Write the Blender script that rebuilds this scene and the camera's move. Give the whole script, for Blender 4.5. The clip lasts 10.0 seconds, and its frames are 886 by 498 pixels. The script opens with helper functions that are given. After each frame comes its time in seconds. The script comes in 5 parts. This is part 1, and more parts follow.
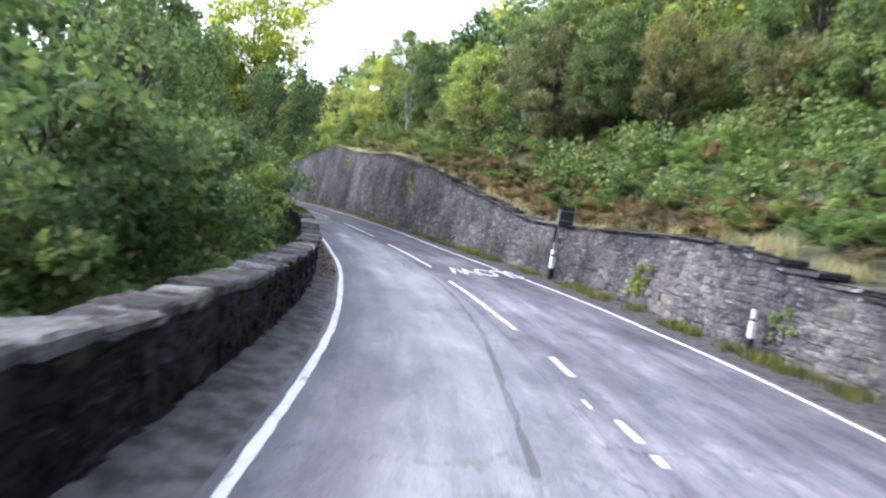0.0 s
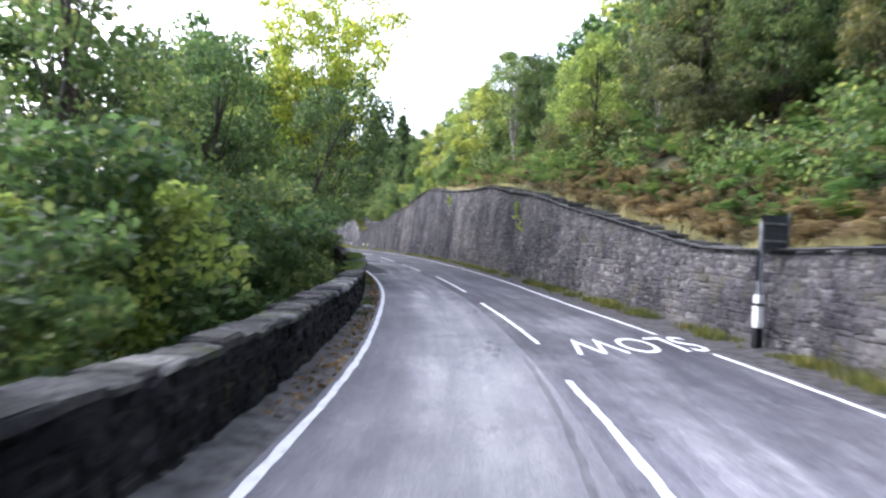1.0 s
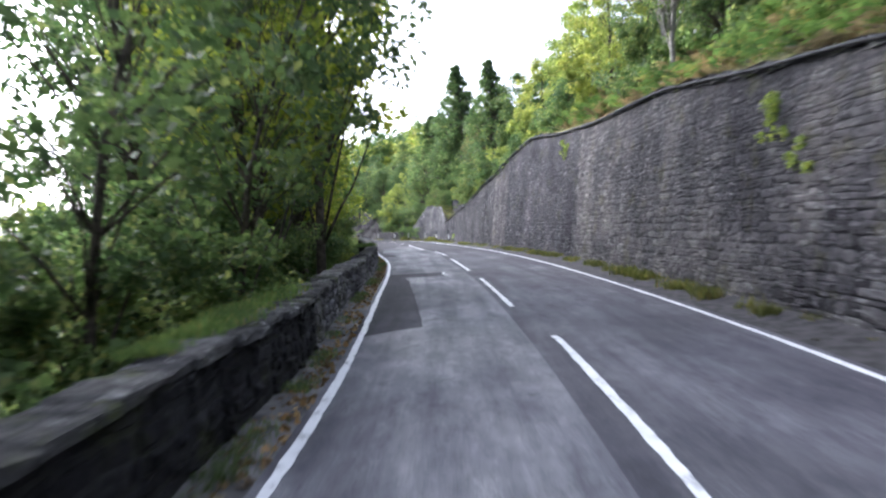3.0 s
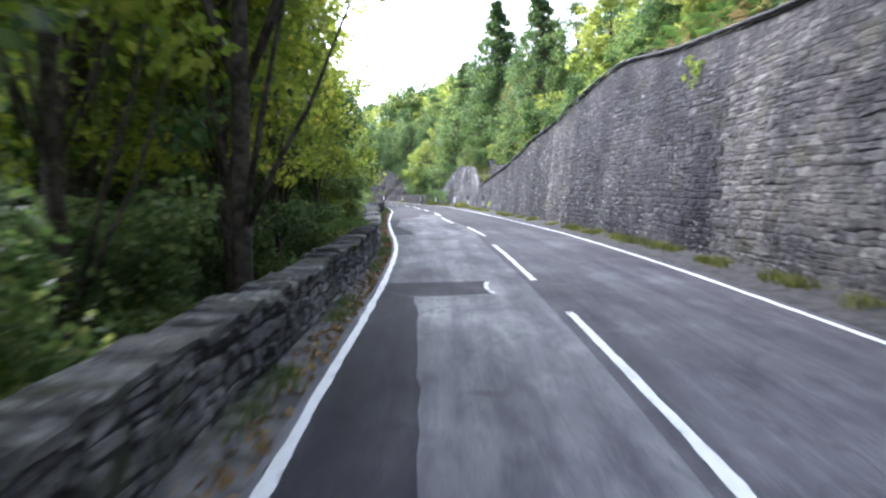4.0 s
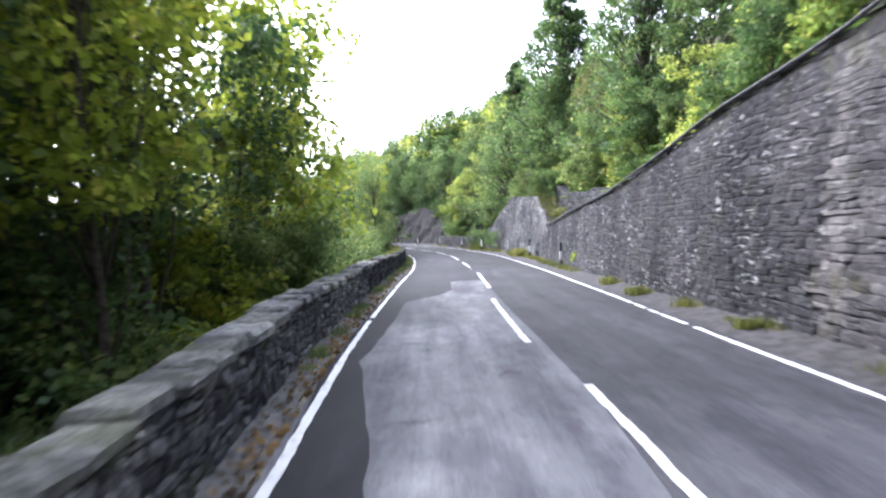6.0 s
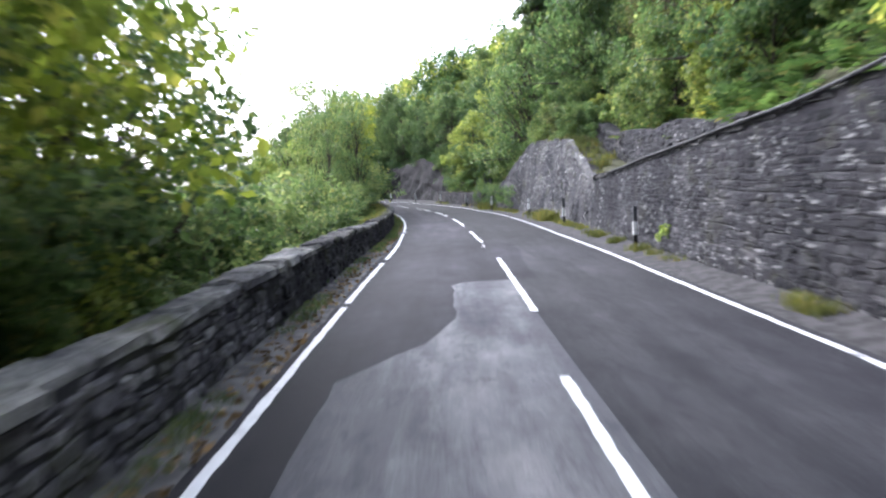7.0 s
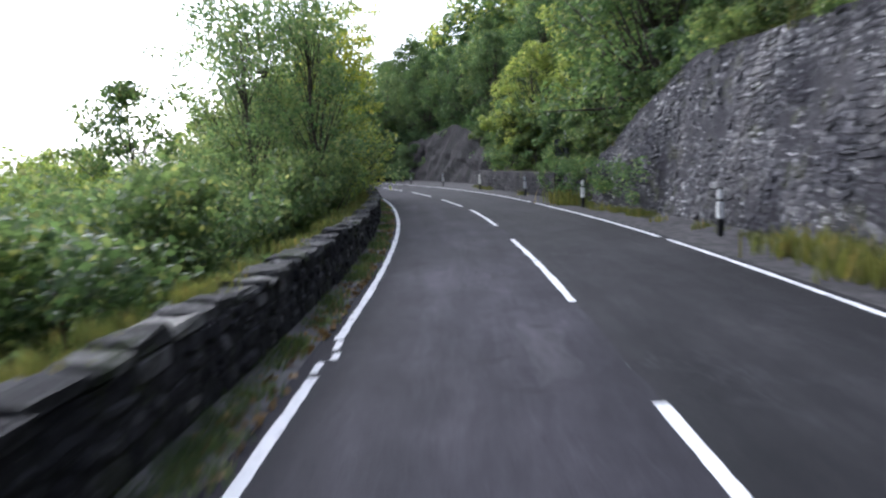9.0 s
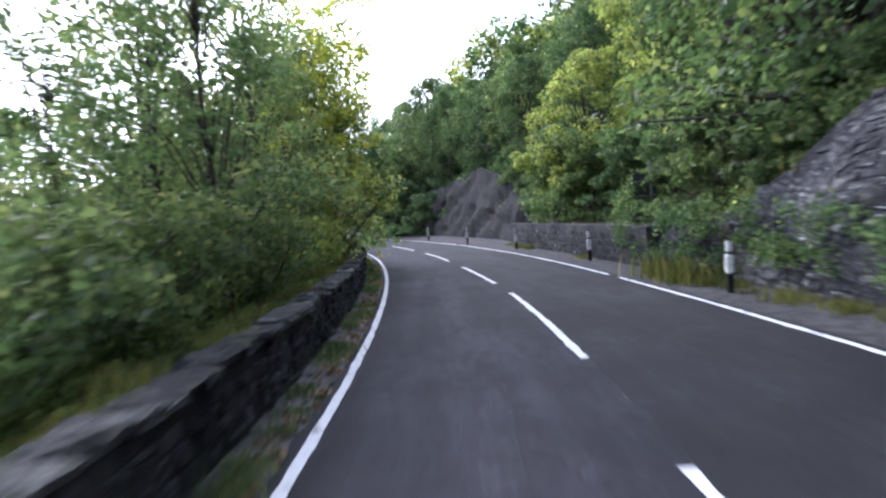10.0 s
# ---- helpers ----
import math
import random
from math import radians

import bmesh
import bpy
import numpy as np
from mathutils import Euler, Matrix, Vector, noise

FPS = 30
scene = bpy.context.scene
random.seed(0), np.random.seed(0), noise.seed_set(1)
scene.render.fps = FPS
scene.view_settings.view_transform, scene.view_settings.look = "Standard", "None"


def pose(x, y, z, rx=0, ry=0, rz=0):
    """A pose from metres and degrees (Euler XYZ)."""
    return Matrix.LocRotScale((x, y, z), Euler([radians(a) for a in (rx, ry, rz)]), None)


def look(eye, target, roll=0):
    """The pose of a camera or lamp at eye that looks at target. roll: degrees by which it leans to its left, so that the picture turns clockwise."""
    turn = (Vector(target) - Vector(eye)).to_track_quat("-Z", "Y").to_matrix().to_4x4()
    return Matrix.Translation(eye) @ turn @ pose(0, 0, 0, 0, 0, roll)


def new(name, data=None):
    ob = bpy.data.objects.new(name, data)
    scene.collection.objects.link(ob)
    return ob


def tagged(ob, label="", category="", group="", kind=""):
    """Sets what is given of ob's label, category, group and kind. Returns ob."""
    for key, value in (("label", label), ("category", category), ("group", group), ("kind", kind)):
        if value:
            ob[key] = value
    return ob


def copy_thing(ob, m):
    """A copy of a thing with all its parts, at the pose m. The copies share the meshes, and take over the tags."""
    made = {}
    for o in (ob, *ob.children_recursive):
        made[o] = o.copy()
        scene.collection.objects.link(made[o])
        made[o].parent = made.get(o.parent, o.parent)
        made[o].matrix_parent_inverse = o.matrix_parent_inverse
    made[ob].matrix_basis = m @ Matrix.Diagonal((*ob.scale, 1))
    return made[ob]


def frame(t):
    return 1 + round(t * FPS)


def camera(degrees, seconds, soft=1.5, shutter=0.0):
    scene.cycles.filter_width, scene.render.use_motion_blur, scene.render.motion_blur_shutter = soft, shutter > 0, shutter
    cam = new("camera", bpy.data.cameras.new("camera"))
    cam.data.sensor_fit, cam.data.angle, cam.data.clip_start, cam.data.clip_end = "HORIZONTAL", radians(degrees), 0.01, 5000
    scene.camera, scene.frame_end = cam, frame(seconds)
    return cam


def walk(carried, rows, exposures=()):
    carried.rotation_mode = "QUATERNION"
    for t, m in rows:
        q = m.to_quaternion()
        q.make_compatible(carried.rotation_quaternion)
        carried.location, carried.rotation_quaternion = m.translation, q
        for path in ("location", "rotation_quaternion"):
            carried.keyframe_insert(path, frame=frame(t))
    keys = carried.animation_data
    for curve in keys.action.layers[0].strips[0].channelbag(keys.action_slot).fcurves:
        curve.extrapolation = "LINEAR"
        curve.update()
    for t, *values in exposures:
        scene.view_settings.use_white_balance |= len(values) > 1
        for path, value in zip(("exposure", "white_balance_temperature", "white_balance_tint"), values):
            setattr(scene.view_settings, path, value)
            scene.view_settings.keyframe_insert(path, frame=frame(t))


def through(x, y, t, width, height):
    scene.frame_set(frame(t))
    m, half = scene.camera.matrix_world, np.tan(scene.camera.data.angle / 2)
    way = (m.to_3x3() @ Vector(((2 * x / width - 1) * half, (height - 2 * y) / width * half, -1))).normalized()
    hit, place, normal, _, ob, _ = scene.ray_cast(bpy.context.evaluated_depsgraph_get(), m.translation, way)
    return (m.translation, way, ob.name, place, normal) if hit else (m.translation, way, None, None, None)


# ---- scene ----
cam = camera(70.00, 10.0, 2.3, 0.4)
PATH = [
    (0, 0.000, 0.000, 1.669, 85.980, -8.162, 0.572),
    (0.5, 0.416, 3.685, 1.546, 85.523, -5.133, 5.614),
    (1, 0.350, 7.899, 1.495, 89.156, -2.322, 12.175),
    (1.5, -0.071, 11.959, 1.386, 88.665, -1.681, 14.220),
    (2, -1.032, 16.501, 1.423, 88.261, -0.753, 18.999),
    (2.5, -1.983, 20.520, 1.361, 88.361, 2.357, 20.585),
    (2.7, -2.529, 22.331, 1.465, 88.605, 3.394, 21.691),
    (3.8, -6.283, 31.132, 1.563, 84.752, 1.038, 24.315),
    (4, -6.989, 32.863, 1.618, 84.589, 1.201, 24.838),
    (4.5, -8.584, 36.884, 1.680, 84.542, 1.304, 25.171),
    (5, -10.511, 41.400, 1.756, 86.696, 2.890, 27.170),
    (5.2, -11.100, 42.658, 1.791, 86.541, 2.564, 28.438),
    (6.3, -15.047, 49.664, 1.945, 88.296, 2.837, 29.056),
    (6.5, -15.853, 51.227, 1.915, 86.706, 2.221, 29.403),
    (7, -18.236, 55.663, 1.961, 83.848, 3.270, 29.272),
    (7.5, -20.408, 59.672, 1.917, 82.604, 3.372, 29.742),
    (8, -22.990, 64.316, 1.803, 84.236, 3.909, 29.634),
    (8.5, -25.101, 67.901, 1.725, 84.123, 2.794, 29.954),
    (9, -27.576, 71.954, 1.712, 82.058, 3.601, 32.641),
    (9.5, -29.753, 75.601, 1.562, 85.884, 3.119, 34.227),
    (10, -32.357, 79.698, 1.634, 86.904, 4.682, 35.039),
]
# -- light settings and lettering size
SKY, SUN = 0.15, 1.0
EXPOSURES = [(0.0, 1.85, 5700, 16), (1.5, 1.8, 5700, 16), (2.5, 1.8, 5700, 16), (4.0, 2.25, 5600, 13), (5.2, 2.4, 5700, 14), (6.5, 1.95, 5650, 16), (7.5, 1.52, 5700, 13), (8.5, 0.9, 5650, 13), (9.0, 1.02, 5550, 14), (10.0, 1.35, 5350, 18)]
S_DAMP, S_DRY = 46.5, 56.0
SLOW_S, SLOW_LEN, SLOW_OFF, SLOW_W, SLOW_SKEW = 19.35, 1.5, 1.9, 2.6, -0.8
# -- end
walk(cam, [(t, pose(*p)) for t, *p in PATH], EXPOSURES)

# ---- daylight: a bright, thinly overcast sky ----
world = bpy.data.worlds.new("sky")
scene.world = world
world.use_nodes = True
wn = world.node_tree
wn.nodes.clear()
sky = wn.nodes.new("ShaderNodeTexSky")
sky.sky_type = "NISHITA"
sky.sun_disc = False
sky.sun_elevation = radians(38)
sky.sun_rotation = radians(-60)
sky.dust_density = 4.0
haze = wn.nodes.new("ShaderNodeHueSaturation")
haze.inputs["Saturation"].default_value = 0.35
back = wn.nodes.new("ShaderNodeBackground")
back.inputs["Strength"].default_value = SKY
wout = wn.nodes.new("ShaderNodeOutputWorld")
wn.links.new(sky.outputs[0], haze.inputs["Color"])
wn.links.new(haze.outputs[0], back.inputs["Color"])
wn.links.new(back.outputs[0], wout.inputs["Surface"])
sun = new("sun", bpy.data.lights.new("sun", "SUN"))
sun.data.energy = SUN
sun.data.angle = radians(14)
sun.data.color = (1.0, 0.95, 0.88)
sun.matrix_world = look((-62, 32, 50), (0, 30, 0))


# ---- materials ----
def rgb(c):
    return (c[0], c[1], c[2], 1.0)


class Mat:
    """A small builder for node materials."""

    def __init__(self, name, rough=0.8, metal=0.0, spec=0.35):
        self.m = bpy.data.materials.new(name)
        self.m.use_nodes = True
        self.t = self.m.node_tree
        self.b = self.t.nodes["Principled BSDF"]
        self.b.inputs["Roughness"].default_value = rough
        self.b.inputs["Metallic"].default_value = metal
        self.b.inputs["Specular IOR Level"].default_value = spec
        self.out = self.t.nodes["Material Output"]
        self.co = None

    def node(self, kind, **inputs):
        n = self.t.nodes.new(kind)
        for k, v in inputs.items():
            n.inputs[k.replace("_", " ")].default_value = v
        return n

    def link(self, a, b):
        self.t.links.new(a, b)

    def coords(self, kind="Object"):
        if self.co is None:
            self.co = self.node("ShaderNodeTexCoord")
        return self.co.outputs[kind]

    def noise(self, scale, detail=4.0, rough=0.6, stretch=None, kind="Object"):
        n = self.node("ShaderNodeTexNoise", Scale=scale, Detail=detail, Roughness=rough)
        src = self.coords(kind)
        if stretch:
            mp = self.node("ShaderNodeMapping")
            mp.inputs["Scale"].default_value = stretch
            self.link(src, mp.inputs["Vector"])
            src = mp.outputs[0]
        self.link(src, n.inputs["Vector"])
        return self.spread(n.outputs["Fac"], detail, rough)

    def spread(self, fac, detail, rough):
        """Undo the flattening that many octaves bring, so that ramps see the full range."""
        k = [rough ** i for i in range(int(detail) + 1)]
        g = sum(k) / math.sqrt(sum(v * v for v in k))
        n = self.node("ShaderNodeMath")
        n.operation = "MULTIPLY_ADD"
        self.link(fac, n.inputs[0])
        n.inputs[1].default_value = g
        n.inputs[2].default_value = 0.5 - 0.5 * g
        return n.outputs[0]

    def ramp(self, fac, stops):
        r = self.node("ShaderNodeValToRGB")
        e = r.color_ramp.elements
        while len(e) < len(stops):
            e.new(0.5)
        for el, (p, c) in zip(e, stops):
            el.position = p
            el.color = rgb(c) if not isinstance(c, (int, float)) else rgb((c, c, c))
        self.link(fac, r.inputs[0])
        return r.outputs[0]

    def mix(self, fac, a, b, mode="MIX"):
        n = self.node("ShaderNodeMix")
        n.data_type, n.blend_type = "RGBA", mode
        for sock, v in ((n.inputs[0], fac), (n.inputs[6], a), (n.inputs[7], b)):
            if isinstance(v, (int, float)):
                sock.default_value = v
            elif isinstance(v, tuple):
                sock.default_value = rgb(v)
            else:
                self.link(v, sock)
        return n.outputs[2]

    def island(self):
        return self.node("ShaderNodeNewGeometry").outputs["Random Per Island"]

    def obrand(self):
        return self.node("ShaderNodeObjectInfo").outputs["Random"]

    def color(self, c):
        if isinstance(c, tuple):
            self.b.inputs["Base Color"].default_value = rgb(c)
        else:
            self.link(c, self.b.inputs["Base Color"])
        return self

    def bump(self, h, strength=0.4, dist=0.02):
        n = self.node("ShaderNodeBump", Strength=strength, Distance=dist)
        self.link(h, n.inputs["Height"])
        self.link(n.outputs[0], self.b.inputs["Normal"])
        return self


def stone_mat(name, dark, mid, light, moss=(0.10, 0.11, 0.04), moss_amount=0.35, lime=0.0):
    m = Mat(name, 0.9, spec=0.25)
    add = m.node("ShaderNodeMath")
    add.operation = "ADD"
    m.link(m.island(), add.inputs[0])
    m.link(m.obrand(), add.inputs[1])
    wrap = m.node("ShaderNodeMath")
    wrap.operation = "FRACT"
    m.link(add.outputs[0], wrap.inputs[0])
    base = m.ramp(wrap.outputs[0], [(0.0, tuple(v * 0.72 for v in dark)), (0.3, mid), (0.72, mid), (0.92, light), (1.0, tuple(v * 1.3 for v in light))])
    place = m.node("ShaderNodeNewGeometry").outputs["Position"]

    def field(scale, detail, stretch=(1, 1, 1), rough=0.6):
        mp = m.node("ShaderNodeMapping")
        mp.inputs["Scale"].default_value = stretch
        m.link(place, mp.inputs["Vector"])
        n = m.node("ShaderNodeTexNoise", Scale=scale, Detail=detail, Roughness=rough)
        m.link(mp.outputs[0], n.inputs["Vector"])
        return m.spread(n.outputs["Fac"], detail, rough)

    stain = m.ramp(field(0.5, 5), [(0.3, (0.55, 0.54, 0.59)), (0.5, (1, 1, 1)), (0.7, (1.4, 1.37, 1.32))])
    c = m.mix(1.0, base, stain, "MULTIPLY")
    streak = m.ramp(field(1.1, 5, (1.0, 1.0, 0.06)), [(0.30, (1.25, 1.22, 1.17)), (0.5, (1, 1, 1)), (0.72, (0.6, 0.59, 0.64))])
    c = m.mix(0.6, c, m.mix(1.0, c, streak, "MULTIPLY"))
    grain = m.ramp(field(13, 7, rough=0.75), [(0.28, (0.6, 0.6, 0.6)), (0.72, (1.4, 1.4, 1.4))])
    c = m.mix(1.0, c, grain, "MULTIPLY")
    if lime:
        where = m.ramp(field(0.8, 4), [(0.42, 0.15), (0.62, 1.0)])
        fleck = m.ramp(field(5.5, 6, (0.7, 0.7, 2.4), 0.72), [(0.64, 0.0), (0.73, lime)])
        c = m.mix(m.mix(1.0, fleck, where, "MULTIPLY"), c, (0.58, 0.57, 0.56))
    mossy = m.ramp(field(1.5, 6, rough=0.7), [(0.62, 0.0), (0.80, moss_amount)])
    c = m.mix(mossy, c, moss)
    m.color(c)
    m.bump(field(11, 8, rough=0.75), 0.8, 0.02)
    return m.m


def leaf_mat(name, a, b, c, gloss=0.5, through=0.45):
    m = Mat(name, gloss, spec=0.3)
    col = m.ramp(m.island(), [(0.0, a), (0.45, b), (0.8, b), (1.0, c)])
    patch = m.ramp(m.noise(0.6, 3, kind="Object"), [(0.3, (0.74, 0.80, 0.78)), (0.7, (1.5, 1.42, 1.2))])
    col = m.mix(1.0, col, patch, "MULTIPLY")
    tint = m.ramp(m.obrand(), [(0.0, (0.78, 0.86, 0.82)), (1.0, (1.2, 1.1, 0.95))])
    col = m.mix(1.0, col, tint, "MULTIPLY")
    m.color(col)
    tr = m.node("ShaderNodeBsdfTranslucent")
    bright = m.mix(1.0, col, (1.45, 1.45, 1.1), "MULTIPLY")
    m.link(bright, tr.inputs["Color"])
    mx = m.node("ShaderNodeMixShader", Fac=through)
    m.link(m.b.outputs[0], mx.inputs[1])
    m.link(tr.outputs[0], mx.inputs[2])
    m.link(mx.outputs[0], m.out.inputs["Surface"])
    return m.m


def plain_mat(name, c, rough=0.6, metal=0.0, vary=0.25, scale=18.0):
    m = Mat(name, rough, metal)
    n = m.ramp(m.noise(scale, 5), [(0.3, tuple(v * (1 - vary) for v in c)), (0.7, tuple(min(1, v * (1 + vary)) for v in c))])
    m.color(n)
    m.bump(m.noise(scale * 3, 3), 0.15, 0.005)
    return m.m


def asphalt_mat(name, base, contrast=1.0, along=None):
    """Worn road surface; the UV map runs along the road in metres (u along, v across). along: (station, grey) tones
    along the road.
    """
    m = Mat(name, 0.82, spec=0.25)
    sep = m.node("ShaderNodeSeparateXYZ")
    m.link(m.coords("UV"), sep.inputs[0])

    def scaled(sock, wobble, gain, low, span):
        """(sock + wobble) mapped from low .. low + span to 0 .. 1."""
        w = m.node("ShaderNodeMath")
        w.operation = "MULTIPLY_ADD"
        m.link(wobble, w.inputs[0])
        w.inputs[1].default_value = gain
        m.link(sock, w.inputs[2])
        n = m.node("ShaderNodeMapRange")
        n.inputs["From Min"].default_value = low + gain / 2
        n.inputs["From Max"].default_value = low + span + gain / 2
        m.link(w.outputs[0], n.inputs["Value"])
        return n.outputs[0]

    plain = None
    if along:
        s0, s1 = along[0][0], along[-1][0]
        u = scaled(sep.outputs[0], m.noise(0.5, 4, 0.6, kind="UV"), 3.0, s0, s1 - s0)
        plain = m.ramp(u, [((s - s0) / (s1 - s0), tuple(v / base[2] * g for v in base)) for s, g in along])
    else:
        plain = m.mix(0.0, base, base)
    c = m.mix(1.0, plain, m.ramp(m.noise(0.22, 5, 0.6), [(0.3, 0.82), (0.7, 1.2)]), "MULTIPLY")
    v = scaled(sep.outputs[1], m.noise(0.35, 3, kind="UV"), 0.5, -3.0, 6.0)
    wear = m.ramp(v, [(0.05, (0.62, 0.61, 0.64)), (0.14, (0.70, 0.69, 0.72)), (0.21, (1.06, 1.06, 1.06)), (0.37, (1.06, 1.06, 1.06)), (0.42, (0.84, 0.84, 0.86)), (0.49, (0.92, 0.92, 0.93)), (0.59, (1.08, 1.08, 1.08)), (0.78, (1.04, 1.04, 1.04)), (0.87, (0.74, 0.73, 0.76)), (0.96, (0.66, 0.65, 0.68))])
    c = m.mix(0.85, c, m.mix(1.0, c, wear, "MULTIPLY"))
    streak = m.ramp(m.noise(1.0, 5, 0.65, stretch=(0.16, 2.2, 1), kind="UV"), [(0.30, (0.76, 0.76, 0.79)), (0.5, (1, 1, 1)), (0.70, (1.25, 1.25, 1.23))])
    c = m.mix(1.0, c, streak, "MULTIPLY")
    blot = m.ramp(m.noise(1.3, 7, 0.72, stretch=(0.5, 1, 1), kind="UV"), [(0.28, (0.74, 0.74, 0.77)), (0.45, (1, 1, 1)), (0.58, (1.0, 1.0, 1.0)), (0.76, (1.32, 1.31, 1.28))])
    c = m.mix(1.0, c, blot, "MULTIPLY")
    pits = m.ramp(m.noise(9, 4, 0.7, stretch=(0.7, 1, 1), kind="UV"), [(0.14, (0.55, 0.55, 0.57)), (0.26, (1, 1, 1)), (0.72, (1, 1, 1)), (0.84, (1.3, 1.3, 1.28))])
    c = m.mix(0.8, c, m.mix(1.0, c, pits, "MULTIPLY"))
    warp = m.node("ShaderNodeVectorMath")
    warp.operation = "ADD"
    wn2 = m.node("ShaderNodeTexNoise", Scale=1.7, Detail=5.0, Roughness=0.7)
    m.link(m.coords("UV"), wn2.inputs["Vector"])
    m.link(m.coords("UV"), warp.inputs[0])
    m.link(wn2.outputs["Color"], warp.inputs[1])
    vor = m.node("ShaderNodeTexVoronoi", Scale=0.55)
    vor.feature = "DISTANCE_TO_EDGE"
    m.link(warp.outputs[0], vor.inputs["Vector"])
    if contrast > 0.8:
        mottle = m.ramp(m.noise(0.55, 7, 0.68, stretch=(0.45, 1, 1), kind="UV"), [(0.26, (0.68, 0.67, 0.71)), (0.45, (1, 1, 1)), (0.56, (1, 1, 1)), (0.74, (1.42, 1.40, 1.36))])
        c = m.mix(1.0, c, mottle, "MULTIPLY")
    crack = m.ramp(vor.outputs["Distance"], [(0.004, 1.0), (0.012, 0.0)])
    where = m.ramp(m.noise(0.3, 3, kind="UV"), [(0.50, 0.0), (0.58, 0.75)])
    both = m.mix(1.0, crack, where, "MULTIPLY")
    c = m.mix(both, c, tuple(v * 0.4 for v in base))
    c = m.mix(contrast, m.mix(0.8, plain, m.mix(1.0, plain, wear, "MULTIPLY")), c)
    grain = m.ramp(m.noise(90, 2), [(0.3, (0.72, 0.72, 0.72)), (0.7, (1.28, 1.28, 1.28))])
    c = m.mix(1.0, c, grain, "MULTIPLY")
    m.color(c)
    m.bump(m.noise(120, 3), 0.35, 0.006)
    return m.m


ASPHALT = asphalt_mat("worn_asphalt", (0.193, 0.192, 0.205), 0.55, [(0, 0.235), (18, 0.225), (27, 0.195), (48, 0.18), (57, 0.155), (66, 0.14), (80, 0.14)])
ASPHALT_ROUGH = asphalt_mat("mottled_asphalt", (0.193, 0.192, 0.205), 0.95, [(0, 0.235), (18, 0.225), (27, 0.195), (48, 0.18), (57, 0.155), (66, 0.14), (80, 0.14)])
ASPHALT_DARK = asphalt_mat("newer_asphalt", (0.040, 0.039, 0.047))
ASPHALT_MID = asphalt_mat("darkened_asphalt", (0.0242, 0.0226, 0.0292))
ASPHALT_PALE = asphalt_mat("scuffed_pale_asphalt", (0.031, 0.0295, 0.036))
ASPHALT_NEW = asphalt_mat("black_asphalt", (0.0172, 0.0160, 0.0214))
CRACK = plain_mat("open_crack", (0.006, 0.006, 0.007), 0.9)
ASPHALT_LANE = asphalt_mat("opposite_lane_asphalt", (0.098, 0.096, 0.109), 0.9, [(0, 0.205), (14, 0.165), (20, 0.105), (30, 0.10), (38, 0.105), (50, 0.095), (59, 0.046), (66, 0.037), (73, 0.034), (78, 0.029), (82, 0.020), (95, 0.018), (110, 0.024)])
ASPHALT_TAR = asphalt_mat("tar_seam", (0.14, 0.139, 0.15), 0.8)
GUTTER = plain_mat("gutter_dirt", (0.108, 0.103, 0.10), 0.95, vary=0.45, scale=4)
VERGE = plain_mat("verge_grit", (0.050, 0.047, 0.048), 0.95, vary=0.4, scale=5)
# parapet tones by stretch; the shade of the sun-averted face is in them
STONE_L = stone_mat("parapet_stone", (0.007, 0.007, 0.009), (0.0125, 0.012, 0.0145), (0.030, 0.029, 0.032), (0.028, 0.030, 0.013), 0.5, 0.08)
# raised tone, making up for light the face lacks on this stretch
STONE_LM = stone_mat("brightened_parapet_stone", (0.072, 0.069, 0.075), (0.14, 0.135, 0.142), (0.24, 0.234, 0.232), (0.085, 0.09, 0.045), 0.5, 0.3)
STONE_LD = stone_mat("shaded_parapet_stone", (0.016, 0.016, 0.019), (0.034, 0.033, 0.038), (0.085, 0.082, 0.086), (0.036, 0.042, 0.018), 0.5, 0.15)
STONE_CAPD = stone_mat("dark_mossy_coping_stone", (0.020, 0.020, 0.021), (0.044, 0.043, 0.043), (0.14, 0.137, 0.133), (0.035, 0.046, 0.017), 0.8, 0.25)
STONE_CAP = stone_mat("coping_stone", (0.045, 0.044, 0.045), (0.08, 0.078, 0.077), (0.17, 0.167, 0.163), (0.07, 0.085, 0.025), 0.75, 0.4)
STONE_CAPB = stone_mat("pale_coping_stone", (0.12, 0.118, 0.116), (0.21, 0.206, 0.20), (0.36, 0.355, 0.345), (0.10, 0.11, 0.045), 0.6, 0.4)
STONE_R = stone_mat("retaining_stone", (0.018, 0.0173, 0.0215), (0.030, 0.029, 0.034), (0.053, 0.0515, 0.056), (0.048, 0.046, 0.028), 0.4, 0.5)
STONE_RB = stone_mat("brownish_retaining_stone", (0.056, 0.052, 0.056), (0.088, 0.083, 0.086), (0.125, 0.119, 0.119), (0.10, 0.095, 0.05), 0.45, 0.3)
STONE_RD = stone_mat("damp_retaining_stone", (0.038, 0.036, 0.044), (0.048, 0.046, 0.055), (0.066, 0.064, 0.07), (0.07, 0.07, 0.04), 0.35, 0.4)
STONE_PALE = stone_mat("pale_rubble_stone", (0.06072, 0.05888, 0.0644), (0.08096, 0.07912, 0.08464), (0.1288, 0.126, 0.1288), (0.08, 0.08, 0.04), 0.45, 0.9)
MORTAR_L = stone_mat("parapet_joint", (0.013, 0.013, 0.014), (0.021, 0.021, 0.023), (0.03, 0.03, 0.032))
MORTAR_R = stone_mat("retaining_joint", (0.036, 0.034, 0.039), (0.044, 0.042, 0.047), (0.054, 0.052, 0.057))
